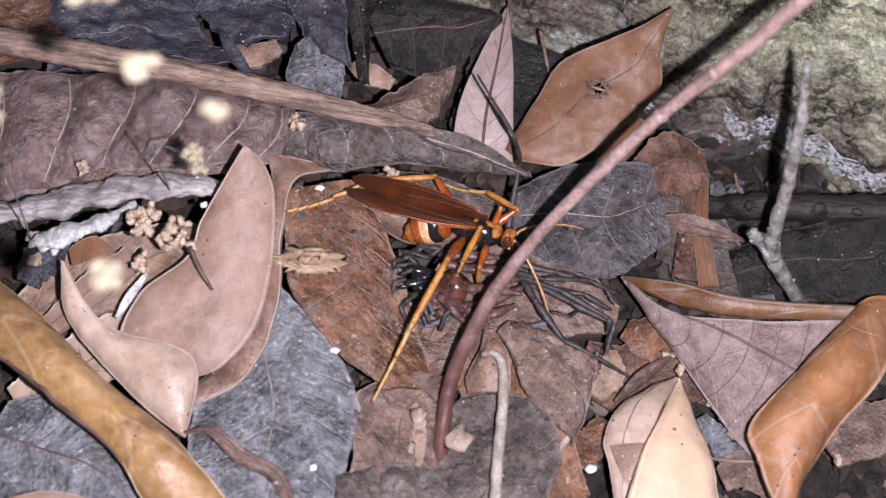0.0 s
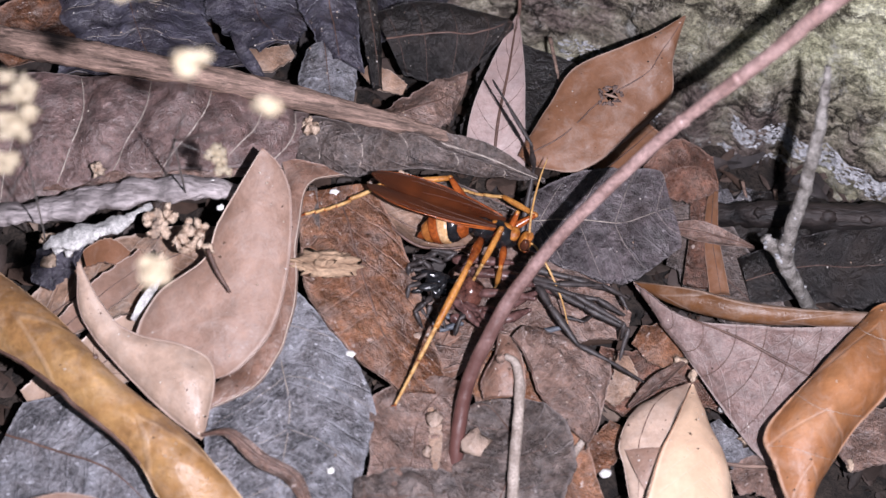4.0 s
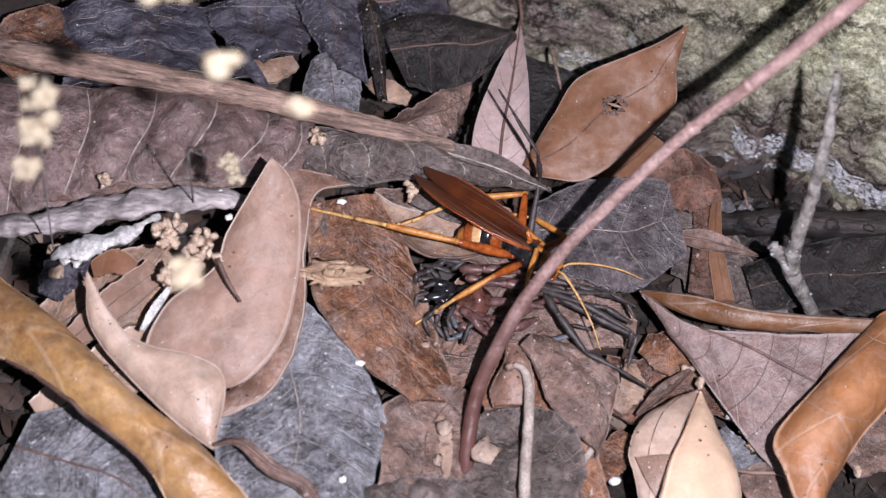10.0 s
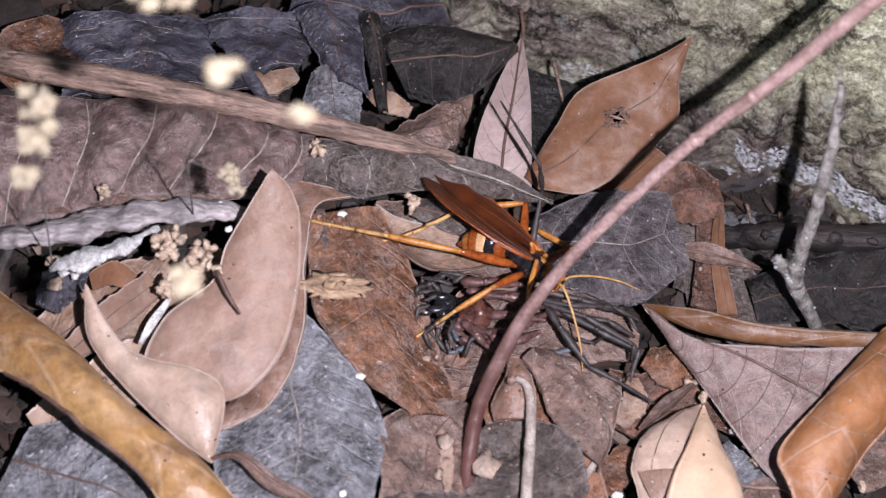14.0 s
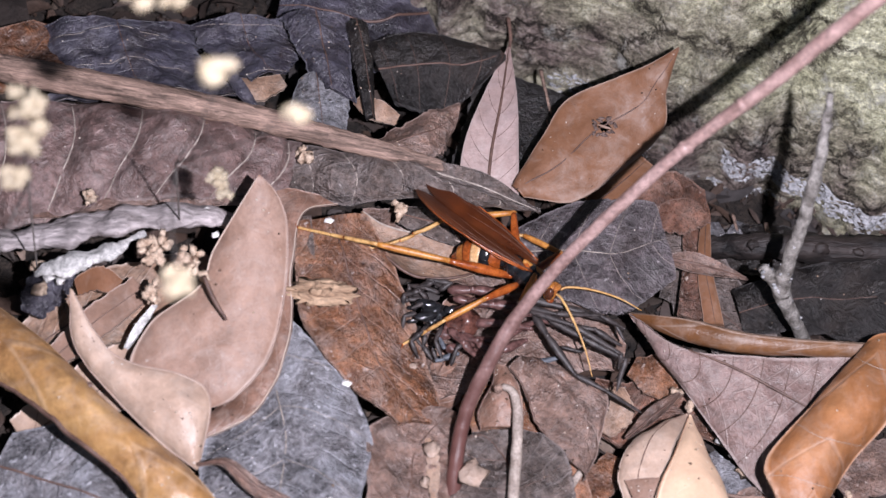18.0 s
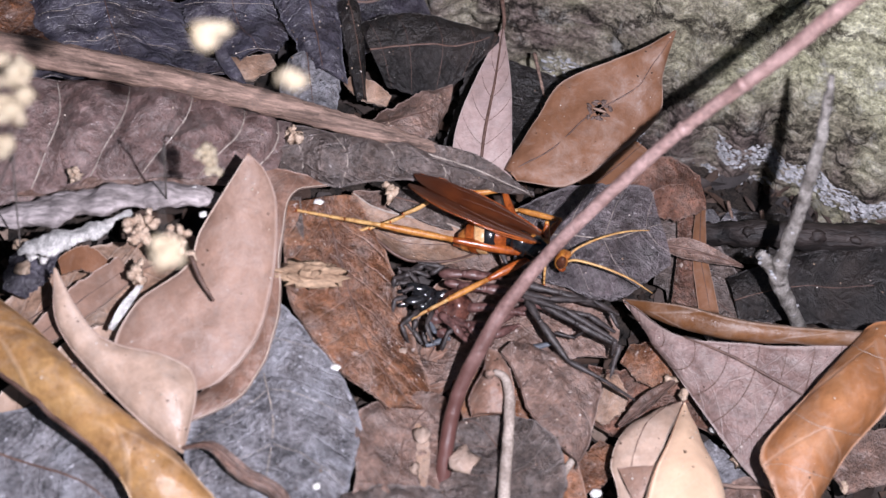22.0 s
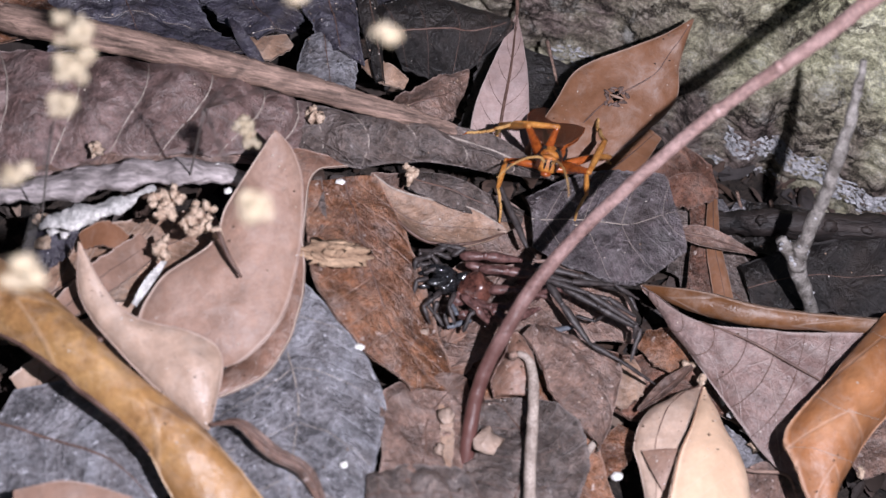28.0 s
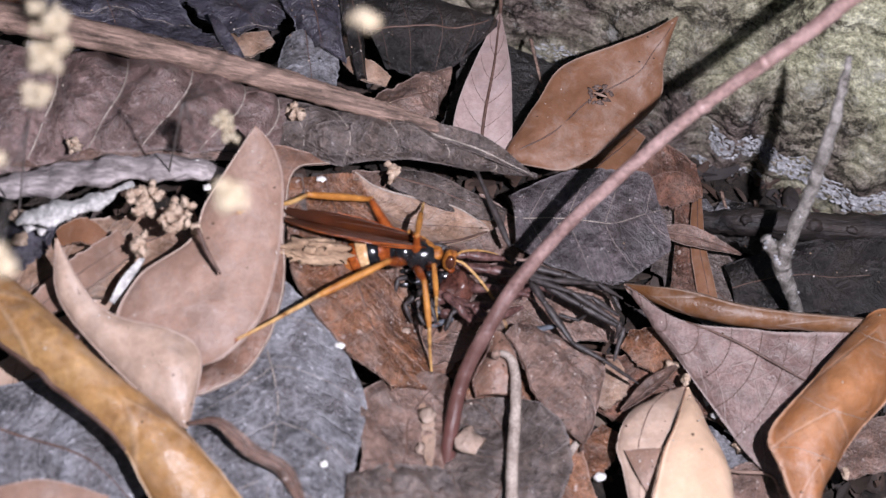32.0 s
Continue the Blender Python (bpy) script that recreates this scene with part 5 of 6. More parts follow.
# ---- small bits ----
def build_bits():
    r = random.Random(21)
    for q, cnt, sx in (((-46.50, -2.37, 21.00), 26, 26), ((-41.68, -6.05, 21.00), 20, 22), ((-46.93, -9.19, 18.00), 10, 13), ((-7.20, 10.96, 9.00), 8, 11), ((-57.25, 9.05, 18.00), 4, 8), ((-22.41, 20.02, 13.50), 7, 14)):
        t = thing("crumb_cluster", q, "clump of tan crumbly fallen blossoms", "crumbs", "fallen crumbs")
        for k in range(cnt):
            c = Vector(q) + Vector((r.gauss(0, sx * .06), r.gauss(0, sx * .06), r.uniform(-1, 1)))
            vs, fs = blob_mesh(c, [r.uniform(.4, 1.0) for _ in range(3)], .9, r.uniform(0, 99), Euler((r.uniform(0, 3), r.uniform(0, 3), 0)), 9, 7, 2.4)
            link("crumb", vs, fs, CRUMB, t)
    for q, s in (((-47.38, -16.64, 14.50), .95), ((-20.17, -42.00, 9.50), .7), ((-18.94, 7.38, 12.00), .8), ((-37.01, 0.06, 20.00), .7), ((-30.69, -18.95, 14.00), .35), ((23.78, -38.97, -3.00), 1.0), ((-7.80, -20.54, 3.00), .4), ((-38.61, 6.46, 18.00), .4), ((-16.85, -21.06, 8.00), .8)):
        t = thing("white_fleck", q, "small white fleck of fallen petal", "petal", "white flecks")
        blob("petal", q, (s, s * .75, s * .4), WHITE, t, rough=.5, seed=s * 40)
    for q, s in (((2.55, -34.96, 3.00), 1.9), ((-3.81, -31.81, 5.00), 1.3), ((-5.06, -36.88, 4.00), .8), ((-5.79, -15.76, 3.20), .6)):
        t = thing("leaf_scrap", q, "small pale beige leaf scrap", "leaf", "pale scraps")
        blob("scrap", q, (s, s * 1.1, .35), TAN, t, rough=.9, seed=s * 17)
    for q in ((47.20, -30.36, -5.00), (44.84, -27.24, -5.00), (43.79, -24.64, -5.00), (47.76, -32.90, -5.00), (64.18, -38.78, -4.00), (-63.99, -3.32, 14.00), (-65.16, -5.38, 14.00), (-62.22, -3.87, 14.00), (-65.87, -1.20, 14.00), (38.01, -19.30, -3.00), (39.77, -22.48, -2.00)):
        t = thing("soil_lump", q, "pale grey crumb of soil", "soil", "soil lumps")
        blob("lump", q, (r.uniform(.6, 1.4), r.uniform(.6, 1.2), r.uniform(.5, .9)), CHALK if r.random() < .6 else CRUMB, t, rough=.9, seed=q[0])


def dust_material():
    m, nt, b = nodes_of("dust", 0.85, 0.3)
    geo = nt.nodes.new("ShaderNodeNewGeometry")
    c = ramp(nt, geo.outputs["Random Per Island"], [(0.0, (0.02, 0.015, 0.012)), (0.4, (0.1, 0.06, 0.04)), (0.6, (0.35, 0.26, 0.19)), (0.85, (0.55, 0.48, 0.42)), (1.0, (0.75, 0.72, 0.68))])
    nt.links.new(c, b.inputs["Base Color"])
    return m


def build_dust():
    """Specks of dirt and crumbled leaf lying on the leaves."""
    r = random.Random(77)
    V, F = [], []
    for surf in SURFS:
        for k in range(40):
            p = surf(r.uniform(0.03, 0.97), r.uniform(-0.95, 0.95), 0.05)
            s = 0.06 + 0.2 * r.random() ** 4
            b0 = len(V)
            for d in ((1, 0, 0), (0, 1, 0), (-1, 0, 0), (0, -1, 0), (0, 0, .7), (0, 0, -.6)):
                V.append(p + Vector(d) * s * r.uniform(.6, 1.5))
            F.extend(tuple(b0 + i for i in f) for f in ((0, 1, 4), (1, 2, 4), (2, 3, 4), (3, 0, 4), (1, 0, 5), (2, 1, 5), (3, 2, 5), (0, 3, 5)))
    tagged(link("leaf_dust", V, F, dust_material()), "fine specks of dirt and crumbled leaf on dead leaves", "dirt", kind="stuff")


# ---- the blossoming weed close to the lens ----
def build_weed():
    weed = thing("flowering_weed", (-43.12, 4.64, 16.00), "thin weed with small cream-white blossoms", "weed")
    heads = (((-29.43, -38.44, 112.00), 2.0, 3), ((-21.64, -44.61, 113.00), 1.5, 2), ((-34.26, -56.86, 100.00), 1.75, 9), ((-54.98, -20.87, 84.00), 2.4, 4), ((-54.85, -25.97, 84.00), 2.5, 4), ((-55.64, -31.48, 84.00), 1.8, 2),
             ((-34.76, -6.98, 46.00), 1.7, 4), ((-33.66, -9.40, 46.00), 1.2, 2), ((-56.24, -66.70, 104.00), 2.0, 2), ((-59.35, -45.91, 90.00), 1.6, 2), ((-38.67, -25.48, 108.00), 1.8, 2), ((-35.05, -25.16, 108.00), 1.7, 2))
    r = random.Random(9)
    for k, (c, s, cnt) in enumerate(heads):
        bits = [blob_mesh(Vector(c) + Vector((r.uniform(-1, 1), r.uniform(-1, 1), r.uniform(-.5, .5))) * s * .7, (s * .5, s * .45, s * .3), .8, k * 7 + j, Euler((r.uniform(0, 3), r.uniform(0, 3), 0)), 12, 8, 1.6) for j in range(cnt + 7)]
        link("blossom", *merge(bits), PETAL, weed)
    joint, joint2 = (-40.15, -8.18, 52.00), (-60.03, -12.93, 55.00)
    for path, rad in (([(-43.27, 5.45, 14.00), joint], .16), ([joint, (-33.25, -26.79, 88.00), (-29.53, -38.07, 111.00)], .13), ([joint, (-28.60, -30.71, 88.00), (-21.82, -44.11, 112.00)], .16),
                      ([joint, (-37.21, -38.15, 82.00), (-34.53, -55.92, 99.00)], .16), ([joint, (-34.75, -7.37, 46.00)], .07), ([(-66.08, -2.02, 12.00), joint2, (-55.43, -25.25, 83.00)], .14), ([joint2, (-56.27, -65.95, 103.00)], .15)):
        tube("stalk", path, [rad, rad * .8], STALK, weed, sides=7)
    return weed


# ---- the spider ----
BLACKSHINE = plainmat("black_cuticle", (0.006, 0.006, 0.007), (0.018, 0.018, 0.02), rough=0.17, spec=0.6, scale=900.0, bumps=0.2, dist=0.0002)
REDSKIN = plainmat("red_brown_cuticle", (0.022, 0.008, 0.006), (0.150, 0.060, 0.044), rough=0.22, spec=0.7, scale=420.0, bumps=0.5, dist=0.0002)
REDLEG = plainmat("pinkish_red_leg", (0.042, 0.018, 0.016), (0.177, 0.092, 0.082), rough=0.3, spec=0.5, scale=1000.0, bumps=0.5)
DARKLEG = plainmat("dark_grey_leg", (0.012, 0.009, 0.009), (0.064, 0.052, 0.050), rough=0.5, spec=0.5, scale=800.0, bumps=0.5)
BLUELEG = plainmat("blue_grey_leg", (0.06, 0.067, 0.08), (0.14, 0.155, 0.18), rough=0.5, scale=700.0)


def segs(path, rad, hairs=0.0, seed=1):
    """A jointed limb, swollen along each piece and pinched at the joints, with bristles."""
    parts = []
    r = random.Random(seed)
    for k in range(len(path) - 1):
        a, b = Vector(path[k]), Vector(path[k + 1])
        r0, r1 = rad[k], rad[k + 1]
        parts.append(tube_mesh([tuple(a), tuple(a.lerp(b, .25)), tuple(a.lerp(b, .7)), tuple(b)], [r0 * .6, (r0 * .7 + r1 * .3) * 1.1, (r0 * .35 + r1 * .65) * .9, r1 * .62], sides=9, n=12, lump=.12, flat=.85))
        parts.append(blob_mesh(b, (r1 * .7,) * 3, .1, k, None, 8, 5))
        for h in range(int(hairs * (b - a).length)):
            p = a.lerp(b, r.random())
            d = Vector((r.gauss(0, 1), r.gauss(0, 1), r.gauss(0, 1))).normalized() * (r1 * .9 + .8) + (b - a).normalized() * .4
            parts.append(tube_mesh([tuple(p), tuple(p + d)], [.055, .015], sides=3, n=2))
    return merge(parts)


def build_spider():
    sp = thing("spider", (-0.97, -7.33, 3.00), "paralysed dark spider with a red-brown abdomen, legs folded", "spider")
    vs, fs = blob_mesh((-2.0, -7.6, 5.4), (2.3, 2.3, 1.5), .4, 2, Euler((.2, .1, .2)), 24, 16, 1.6)
    link("carapace", vs, fs, BLACKSHINE, sp, "glossy black carapace")
    for q, rz in (((-3.0, -6.5, 6.9), -.15), ((-3.2, -8.5, 6.6), .2)):
        vs, fs = blob_mesh(q, (2.2, .85, .9), .25, q[1], Euler((0, .15, rz)), 20, 12)
        link("jaw", vs, fs, BLACKSHINE, sp, "large glossy black jaw")
    for q in ((-5.6, -6.2, 5.6), (-5.7, -8.6, 5.3)):
        blob("fang", q, (1.1, .4, .45), BLACKSHINE, sp, rough=.2, seg=12, rings=8)
    vs, fs = blob_mesh((2.63, -8.80, 5.00), (3.2, 2.9, 2.4), .3, 5, Euler((0, 0, -.3)), 20, 14)
    link("abdomen", vs, fs, REDSKIN, sp, "shiny red-brown abdomen")
    blob("abdomen_spot", (0.75, -7.39, 6.60), (1.3, .8, .4), BLACKSHINE, sp, rough=.4)
    for q, s in (((-0.47, -11.19, 5.00), 1.3), ((0.55, -13.38, 4.20), 1.2), ((0.11, -10.12, 5.50), .9)):
        blob("coxa", q, (s, s * .7, s * .7), REDLEG, sp, rough=.3, seed=s)
    red = (([(0.44, -3.25, 6.00), (4.46, -3.93, 7.00), (10.30, -4.15, 6.00)], [1.3, 1.5, 1.0]), ([(1.25, -4.88, 6.00), (5.34, -5.81, 6.00), (10.58, -5.49, 5.00)], [1.1, 1.3, .9]),
           ([(2.76, -12.24, 4.00), (7.54, -12.97, 6.00), (14.24, -9.91, 6.00)], [1.2, 1.5, 1.0]), ([(4.01, -13.85, 4.00), (8.44, -14.50, 5.00), (12.89, -12.21, 4.00)], [1.2, 1.4, .9]),
           ([(9.47, -7.63, 5.00), (14.21, -8.91, 7.00), (18.75, -11.05, 6.00)], [1.1, 1.2, .8]),
           ([(3.4, -6.0, 6.5), (7.6, -7.2, 7.5), (12.6, -7.4, 7.0)], [1.2, 1.4, 1.0]), ([(4.4, -9.6, 6.0), (8.6, -10.6, 7.2), (13.6, -11.4, 6.5)], [1.2, 1.4, 1.0]),
           ([(1.6, -11.4, 5.5), (4.6, -13.4, 6.5), (8.0, -16.0, 5.0)], [1.1, 1.3, .9]), ([(0.2, -10.8, 6.2), (2.4, -13.6, 6.6), (4.4, -15.4, 5.0)], [1.0, 1.2, .8]))
    for path, rad in red:
        link("femur", *segs(path, [q * .66 for q in rad], 2.5), REDLEG, sp, "pinkish-red thigh")
    dark = (([(14.21, -8.91, 7.00), (16.10, -13.18, 7.00), (20.32, -19.40, 5.00), (25.22, -22.03, 4.00), (30.93, -24.64, 1.00)], [1.2, 1.3, 1.0, .7, .5]),
            ([(16.00, -9.47, 7.00), (22.00, -13.80, 7.00), (28.87, -16.96, 5.00), (27.33, -20.98, 2.00)], [1.2, 1.3, .9, .5]),
            ([(12.19, -5.66, 7.00), (19.86, -7.93, 7.00), (28.08, -9.47, 4.00), (29.34, -12.12, 3.00)], [1.2, 1.3, .9, .6]),
            ([(17.88, -10.50, 6.00), (24.24, -11.67, 6.00), (28.51, -13.75, 4.00)], [1.0, 1.1, .7]),
            ([(0.01, -2.70, 6.00), (-2.01, -2.84, 8.00), (-4.52, -3.05, 7.00), (-4.20, -4.73, 5.00)], [.9, 1.0, .8, .6]),
            ([(-0.99, -3.77, 6.00), (-3.34, -3.28, 7.00), (-5.97, -2.07, 6.00), (-5.64, -3.55, 4.00)], [.8, .9, .8, .5]),
            ([(-2.79, -4.21, 5.00), (-6.12, -4.78, 6.00), (-7.61, -4.68, 5.00), (-6.00, -6.18, 3.00)], [.9, 1.0, .8, .5]),
            ([(-1.30, -11.12, 4.00), (-2.53, -13.21, 4.00), (-1.90, -14.74, 3.00)], [.8, .8, .6]),
            ([(-3.55, -10.55, 4.00), (-4.03, -12.07, 3.00), (-2.69, -13.94, 2.00)], [.8, .9, .6]))
    dark += (([(13.62, -8.97, 8.00), (20.03, -12.32, 9.00), (28.12, -16.48, 6.00), (27.73, -17.94, 4.00)], [1.0, 1.1, .8, .5]), ([(12.79, -7.90, 8.00), (17.50, -10.17, 9.00), (25.24, -9.62, 7.00), (29.30, -11.16, 5.00)], [.9, 1.0, .8, .5]),
             ([(18.57, -14.16, 5.00), (21.69, -15.26, 5.00), (23.40, -13.66, 4.00)], [.5, .6, .4]), ([(0.18, -16.39, 4.00), (1.23, -14.43, 6.00), (2.98, -12.89, 6.00)], [.7, .7, .6]), ([(-4.38, -8.94, 4.00), (-5.14, -11.05, 4.00), (-4.06, -12.60, 3.00)], [.6, .7, .4]),
             ([(-2.95, -5.13, 6.50), (-4.40, -4.43, 8.00), (-6.81, -4.52, 7.00), (-7.33, -6.29, 5.00)], [.9, 1.0, .9, .6]), ([(-1.07, -3.85, 7.00), (0.92, -3.10, 8.00), (-2.89, -2.29, 8.00)], [.8, .9, .7]),
             ([(-5.07, -7.47, 6.00), (-6.98, -8.28, 6.50), (-7.52, -10.02, 5.00)], [.8, .8, .6]), ([(-3.22, -10.16, 6.00), (-4.48, -11.78, 7.00), (-6.10, -12.74, 6.00), (-4.99, -14.73, 4.00)], [.8, .9, .8, .5]),
             ([(-1.06, -10.79, 7.00), (-2.19, -13.68, 7.50), (-1.31, -15.94, 6.00)], [.7, .8, .6]), ([(-1.69, -6.32, 7.00), (-4.03, -6.59, 7.50), (-5.66, -7.01, 7.00)], [.8, .8, .6]))
    for path, rad in dark:
        link("leg", *segs(path, [q * .55 for q in rad], 2.2, int(path[0][0] * 10)), DARKLEG, sp, "dark grey hairy leg")
    for path, rad in (([(-2.19, -14.94, 3.00), (1.55, -13.75, 3.00)], [.7, .8]), ([(10.87, -15.49, 3.00), (14.06, -15.87, 3.00), (18.57, -15.11, 3.00)], [.5, .8, .6]), ([(-0.64, -13.82, 5.00), (-1.41, -11.70, 5.00)], [.6, .6])):
        link("leg", *segs(path, [q * .7 for q in rad], 1.0), BLUELEG, sp, "pale blue-grey leg tip")
    knee = (11.72, -1.77, 6.00)
    hind = link("hind_leg", *segs([knee, (14.79, 10.62, 12.00), (13.98, 11.09, 19.00), (8.20, 21.93, 22.00)], [.55, .5, .4, .22], 1.5), DARKLEG, sp, "dark grey raised hind leg", at=knee)
    return sp, hind


# ---- the spider wasp: x ahead, y to its left, z up ----
GOLD = plainmat("golden_hair", (0.2, 0.05, 0.008), (0.55, 0.22, 0.04), rough=0.4, spec=0.5, scale=900.0, bumps=0.7, dist=0.0003)
RUST = plainmat("rust_cuticle", (0.17, 0.032, 0.007), (0.4, 0.1, 0.02), rough=0.25, spec=0.6, scale=600.0, bumps=0.25)
YELLOWLEG = plainmat("orange_yellow_leg", (0.3, 0.1, 0.018), (0.54, 0.24, 0.055), rough=0.4, spec=0.5, scale=600.0)
STRAWLEG = plainmat("pale_yellow_foot", (0.38, 0.19, 0.06), (0.64, 0.4, 0.16), rough=0.45, scale=600.0)
BANDY = plainmat("orange_band", (0.3, 0.085, 0.018), (0.5, 0.2, 0.05), rough=0.3, scale=700.0)
CREAMBAND = plainmat("cream_band", (0.5, 0.26, 0.1), (0.75, 0.5, 0.28), rough=0.3, scale=700.0)
EYE = plainmat("brown_eye", (0.03, 0.01, 0.006), (0.09, 0.03, 0.015), rough=0.15, spec=0.6, scale=900.0, bumps=0.05)


def wing_material():
    m, nt, b = nodes_of("amber_wing", 0.34, 0.3)
    tc = nt.nodes.new("ShaderNodeTexCoord")
    n1 = tex(nt, "ShaderNodeTexNoise", 250.0, tc.outputs["Object"], 4, 0.6)
    sep = nt.nodes.new("ShaderNodeSeparateXYZ")
    nt.links.new(tc.outputs["UV"], sep.inputs[0])
    c = ramp(nt, n1.outputs[0], [(0.3, (0.05, 0.011, 0.004)), (0.7, (0.12, 0.03, 0.009))])
    c = mix(nt, ramp(nt, sep.outputs[0], [(0.7, (0, 0, 0)), (0.95, (0.8, 0.8, 0.8))]), c, (0.05, 0.018, 0.01))
    nt.links.new(c, b.inputs["Base Color"])
    b.inputs["Alpha"].default_value = 0.84
    bump(nt, b, n1.outputs[0], 0.3, 0.0003)
    return m


WING = wing_material()


def wing(name, wasp, hinge, length, width, sweep, sg, lift):
    """A folded wing lying back from its hinge; its leading edge on the outside."""
    n, m = 26, 8
    vs, uvs, fs = [], [], []

    def at(u, s):
        x = -length * u
        w = width * (0.15 + 0.85 * math.sin(min(1, u * 1.55 + .02) * math.pi / 2)) * (1 if u < .6 else max(0.0, 1 - ((u - .6) / .405) ** 2.4) ** .6)
        y = sg * (.35 + sweep * u * length * .1 + 1.0 * math.sin(2.6 * u)) - sg * (s - .5) * w
        z = lift + .5 * math.sin(2.2 * u) - abs(s - .25) * .35 * w * .35 + .12 * noise.noise(Vector((u * 5, s * 3, sg)))
        return Vector(hinge) + Vector((x, y, z))
    for lay in (0.0, -.07):
        for i in range(n):
            for j in range(m + 1):
                p = at(i / (n - 1), j / m)
                vs.append(p + Vector((0, 0, lay)))
                uvs.append((i / (n - 1), j / m))
    off = n * (m + 1)
    for i in range(n - 1):
        for j in range(m):
            a = i * (m + 1) + j
            fs.append((a, a + 1, a + m + 2, a + m + 1))
            fs.append((off + a + m + 1, off + a + m + 2, off + a + 1, off + a))
    ob = link(name, vs, fs, WING, wasp, uvs=uvs)
    for k, (s0, s1, u1) in enumerate(((.0, .04, .97), (.16, .34, .72), (.42, .7, .62), (.2, .1, .9))):
        pts = [tuple(at(.03 + (u1 - .03) * q / 6, s0 + (s1 - s0) * q / 6) + Vector((0, 0, .03))) for q in range(7)]
        tube("wing_vein", pts, [.16 if k == 0 else .045, .02], RIB_DARK if k else RUST, ob, sides=5, n=13)
    return ob


def build_wasp():
    w = thing("spider_wasp", (0, 0, 0), "orange and black spider wasp with amber-brown folded wings", "wasp")

    def ball(name, c, r, mat, parent=None, rot=(0, 0, 0), rough=.06, seg=18, rings=12, label=""):
        vs, fs = blob_mesh(c, r, rough, c[0], Euler(rot), seg, rings)
        return link(name, vs, fs, mat, parent or w, label)
    ball("thorax", (1.2, 0, -.1), (3.3, 2.25, 2.4), BLACKSHINE, label="glossy black thorax")
    ball("pronotum", (3.4, 0, .85), (1.15, 1.6, 1.2), GOLD, label="golden furred collar")
    ball("mesonotum", (1.8, 0, 1.45), (1.5, 1.1, .85), GOLD, label="golden-orange furred back plate")
    ball("scutellum", (.1, 0, 1.5), (.9, 1.0, .7), GOLD)
    ball("propodeum", (-1.6, 0, .05), (2.1, 1.9, 1.9), BLACKSHINE)
    prof = [(-2.8, .5), (-4.0, 1.7), (-5.4, 2.6), (-6.8, 3.0), (-8.1, 2.9), (-9.3, 2.4), (-10.4, 1.5), (-11.4, .25)]
    mats = [BLACKSHINE, RUST, BLACKSHINE, CREAMBAND, RUST, BANDY, RUST]
    for k in range(7):
        (x0, r0), (x1, r1) = prof[k], prof[k + 1]
        z0, z1 = -.075 * (x0 + 2.8) ** 2, -.075 * (x1 + 2.8) ** 2
        vs, fs = tube_mesh([(x0 + .15, 0, z0), (x0 * .6 + x1 * .4, 0, z0 * .6 + z1 * .4), (x1 - .2, 0, z1)], [max(.25, r0 * .95), (r0 + r1) * .53, r1 * 1.03], sides=20, n=10)
        link("abdomen_segment", vs, fs, mats[k], w)
    head = ball("head", (5.7, 0, .1), (1.15, 1.85, 1.7), GOLD, label="orange head")
    for sg in (1, -1):
        ball("eye", (5.75, sg * 1.35, .25), (.8, .62, 1.15), EYE, head)
    for sg in (1, -1):
        ball("face_stripe", (6.7, sg * .45, .35), (.25, .22, 1.0), BLACKSHINE, head, label="black stripe on the face")
    ball("brow", (6.2, 0, 1.35), (.6, 1.2, .35), BANDY, head)
    ball("mandible", (6.2, 0, -1.4), (.7, .9, .5), RUST, head)
    ants = []
    for sg in (1, -1):
        base = (6.6, sg * .5, .5)
        pts = [base, (8.0, sg * 1.4, 1.3), (12.0, sg * 2.9, 1.2), (16.5, sg * 4.3, .2), (20.5, sg * 5.4, -1.6)]
        vs, fs = tube_mesh(pts, [.2, .21, .19, .15, .07], sides=8, n=26)
        ants.append(link("antenna", vs, fs, STRAWLEG, w, at=base))
    for sg in (1, -1):
        wing("forewing", w, (1.5, sg * .9, 1.7), 23.5, 5.6, .02, sg, .35 + (.18 if sg > 0 else 0))
        wing("hindwing", w, (.6, sg * .9, 1.5), 15.5, 4.2, .05, sg, .05 + (.1 if sg > 0 else 0))
    legs = []
    for sg in (1, -1):
        for k, (hip, a, b, fat) in enumerate(LEG_SIZES):
            legs.append((build_leg(w, (hip[0], sg * hip[1], hip[2]), a, b, fat), Vector((hip[0], sg * hip[1], hip[2])), a, b, sg))
    return w, ants, legs


# hip, length of the thigh, reach of shin and foot together, thickness: fore, middle and hind leg
LEG_SIZES = (((2.6, 1.0, -1.4), 5.8, 11.5, .85), ((.6, 1.2, -1.7), 7.8, 15.5, .95), ((-1.4, 1.1, -1.4), 11.0, 25.5, 1.1))


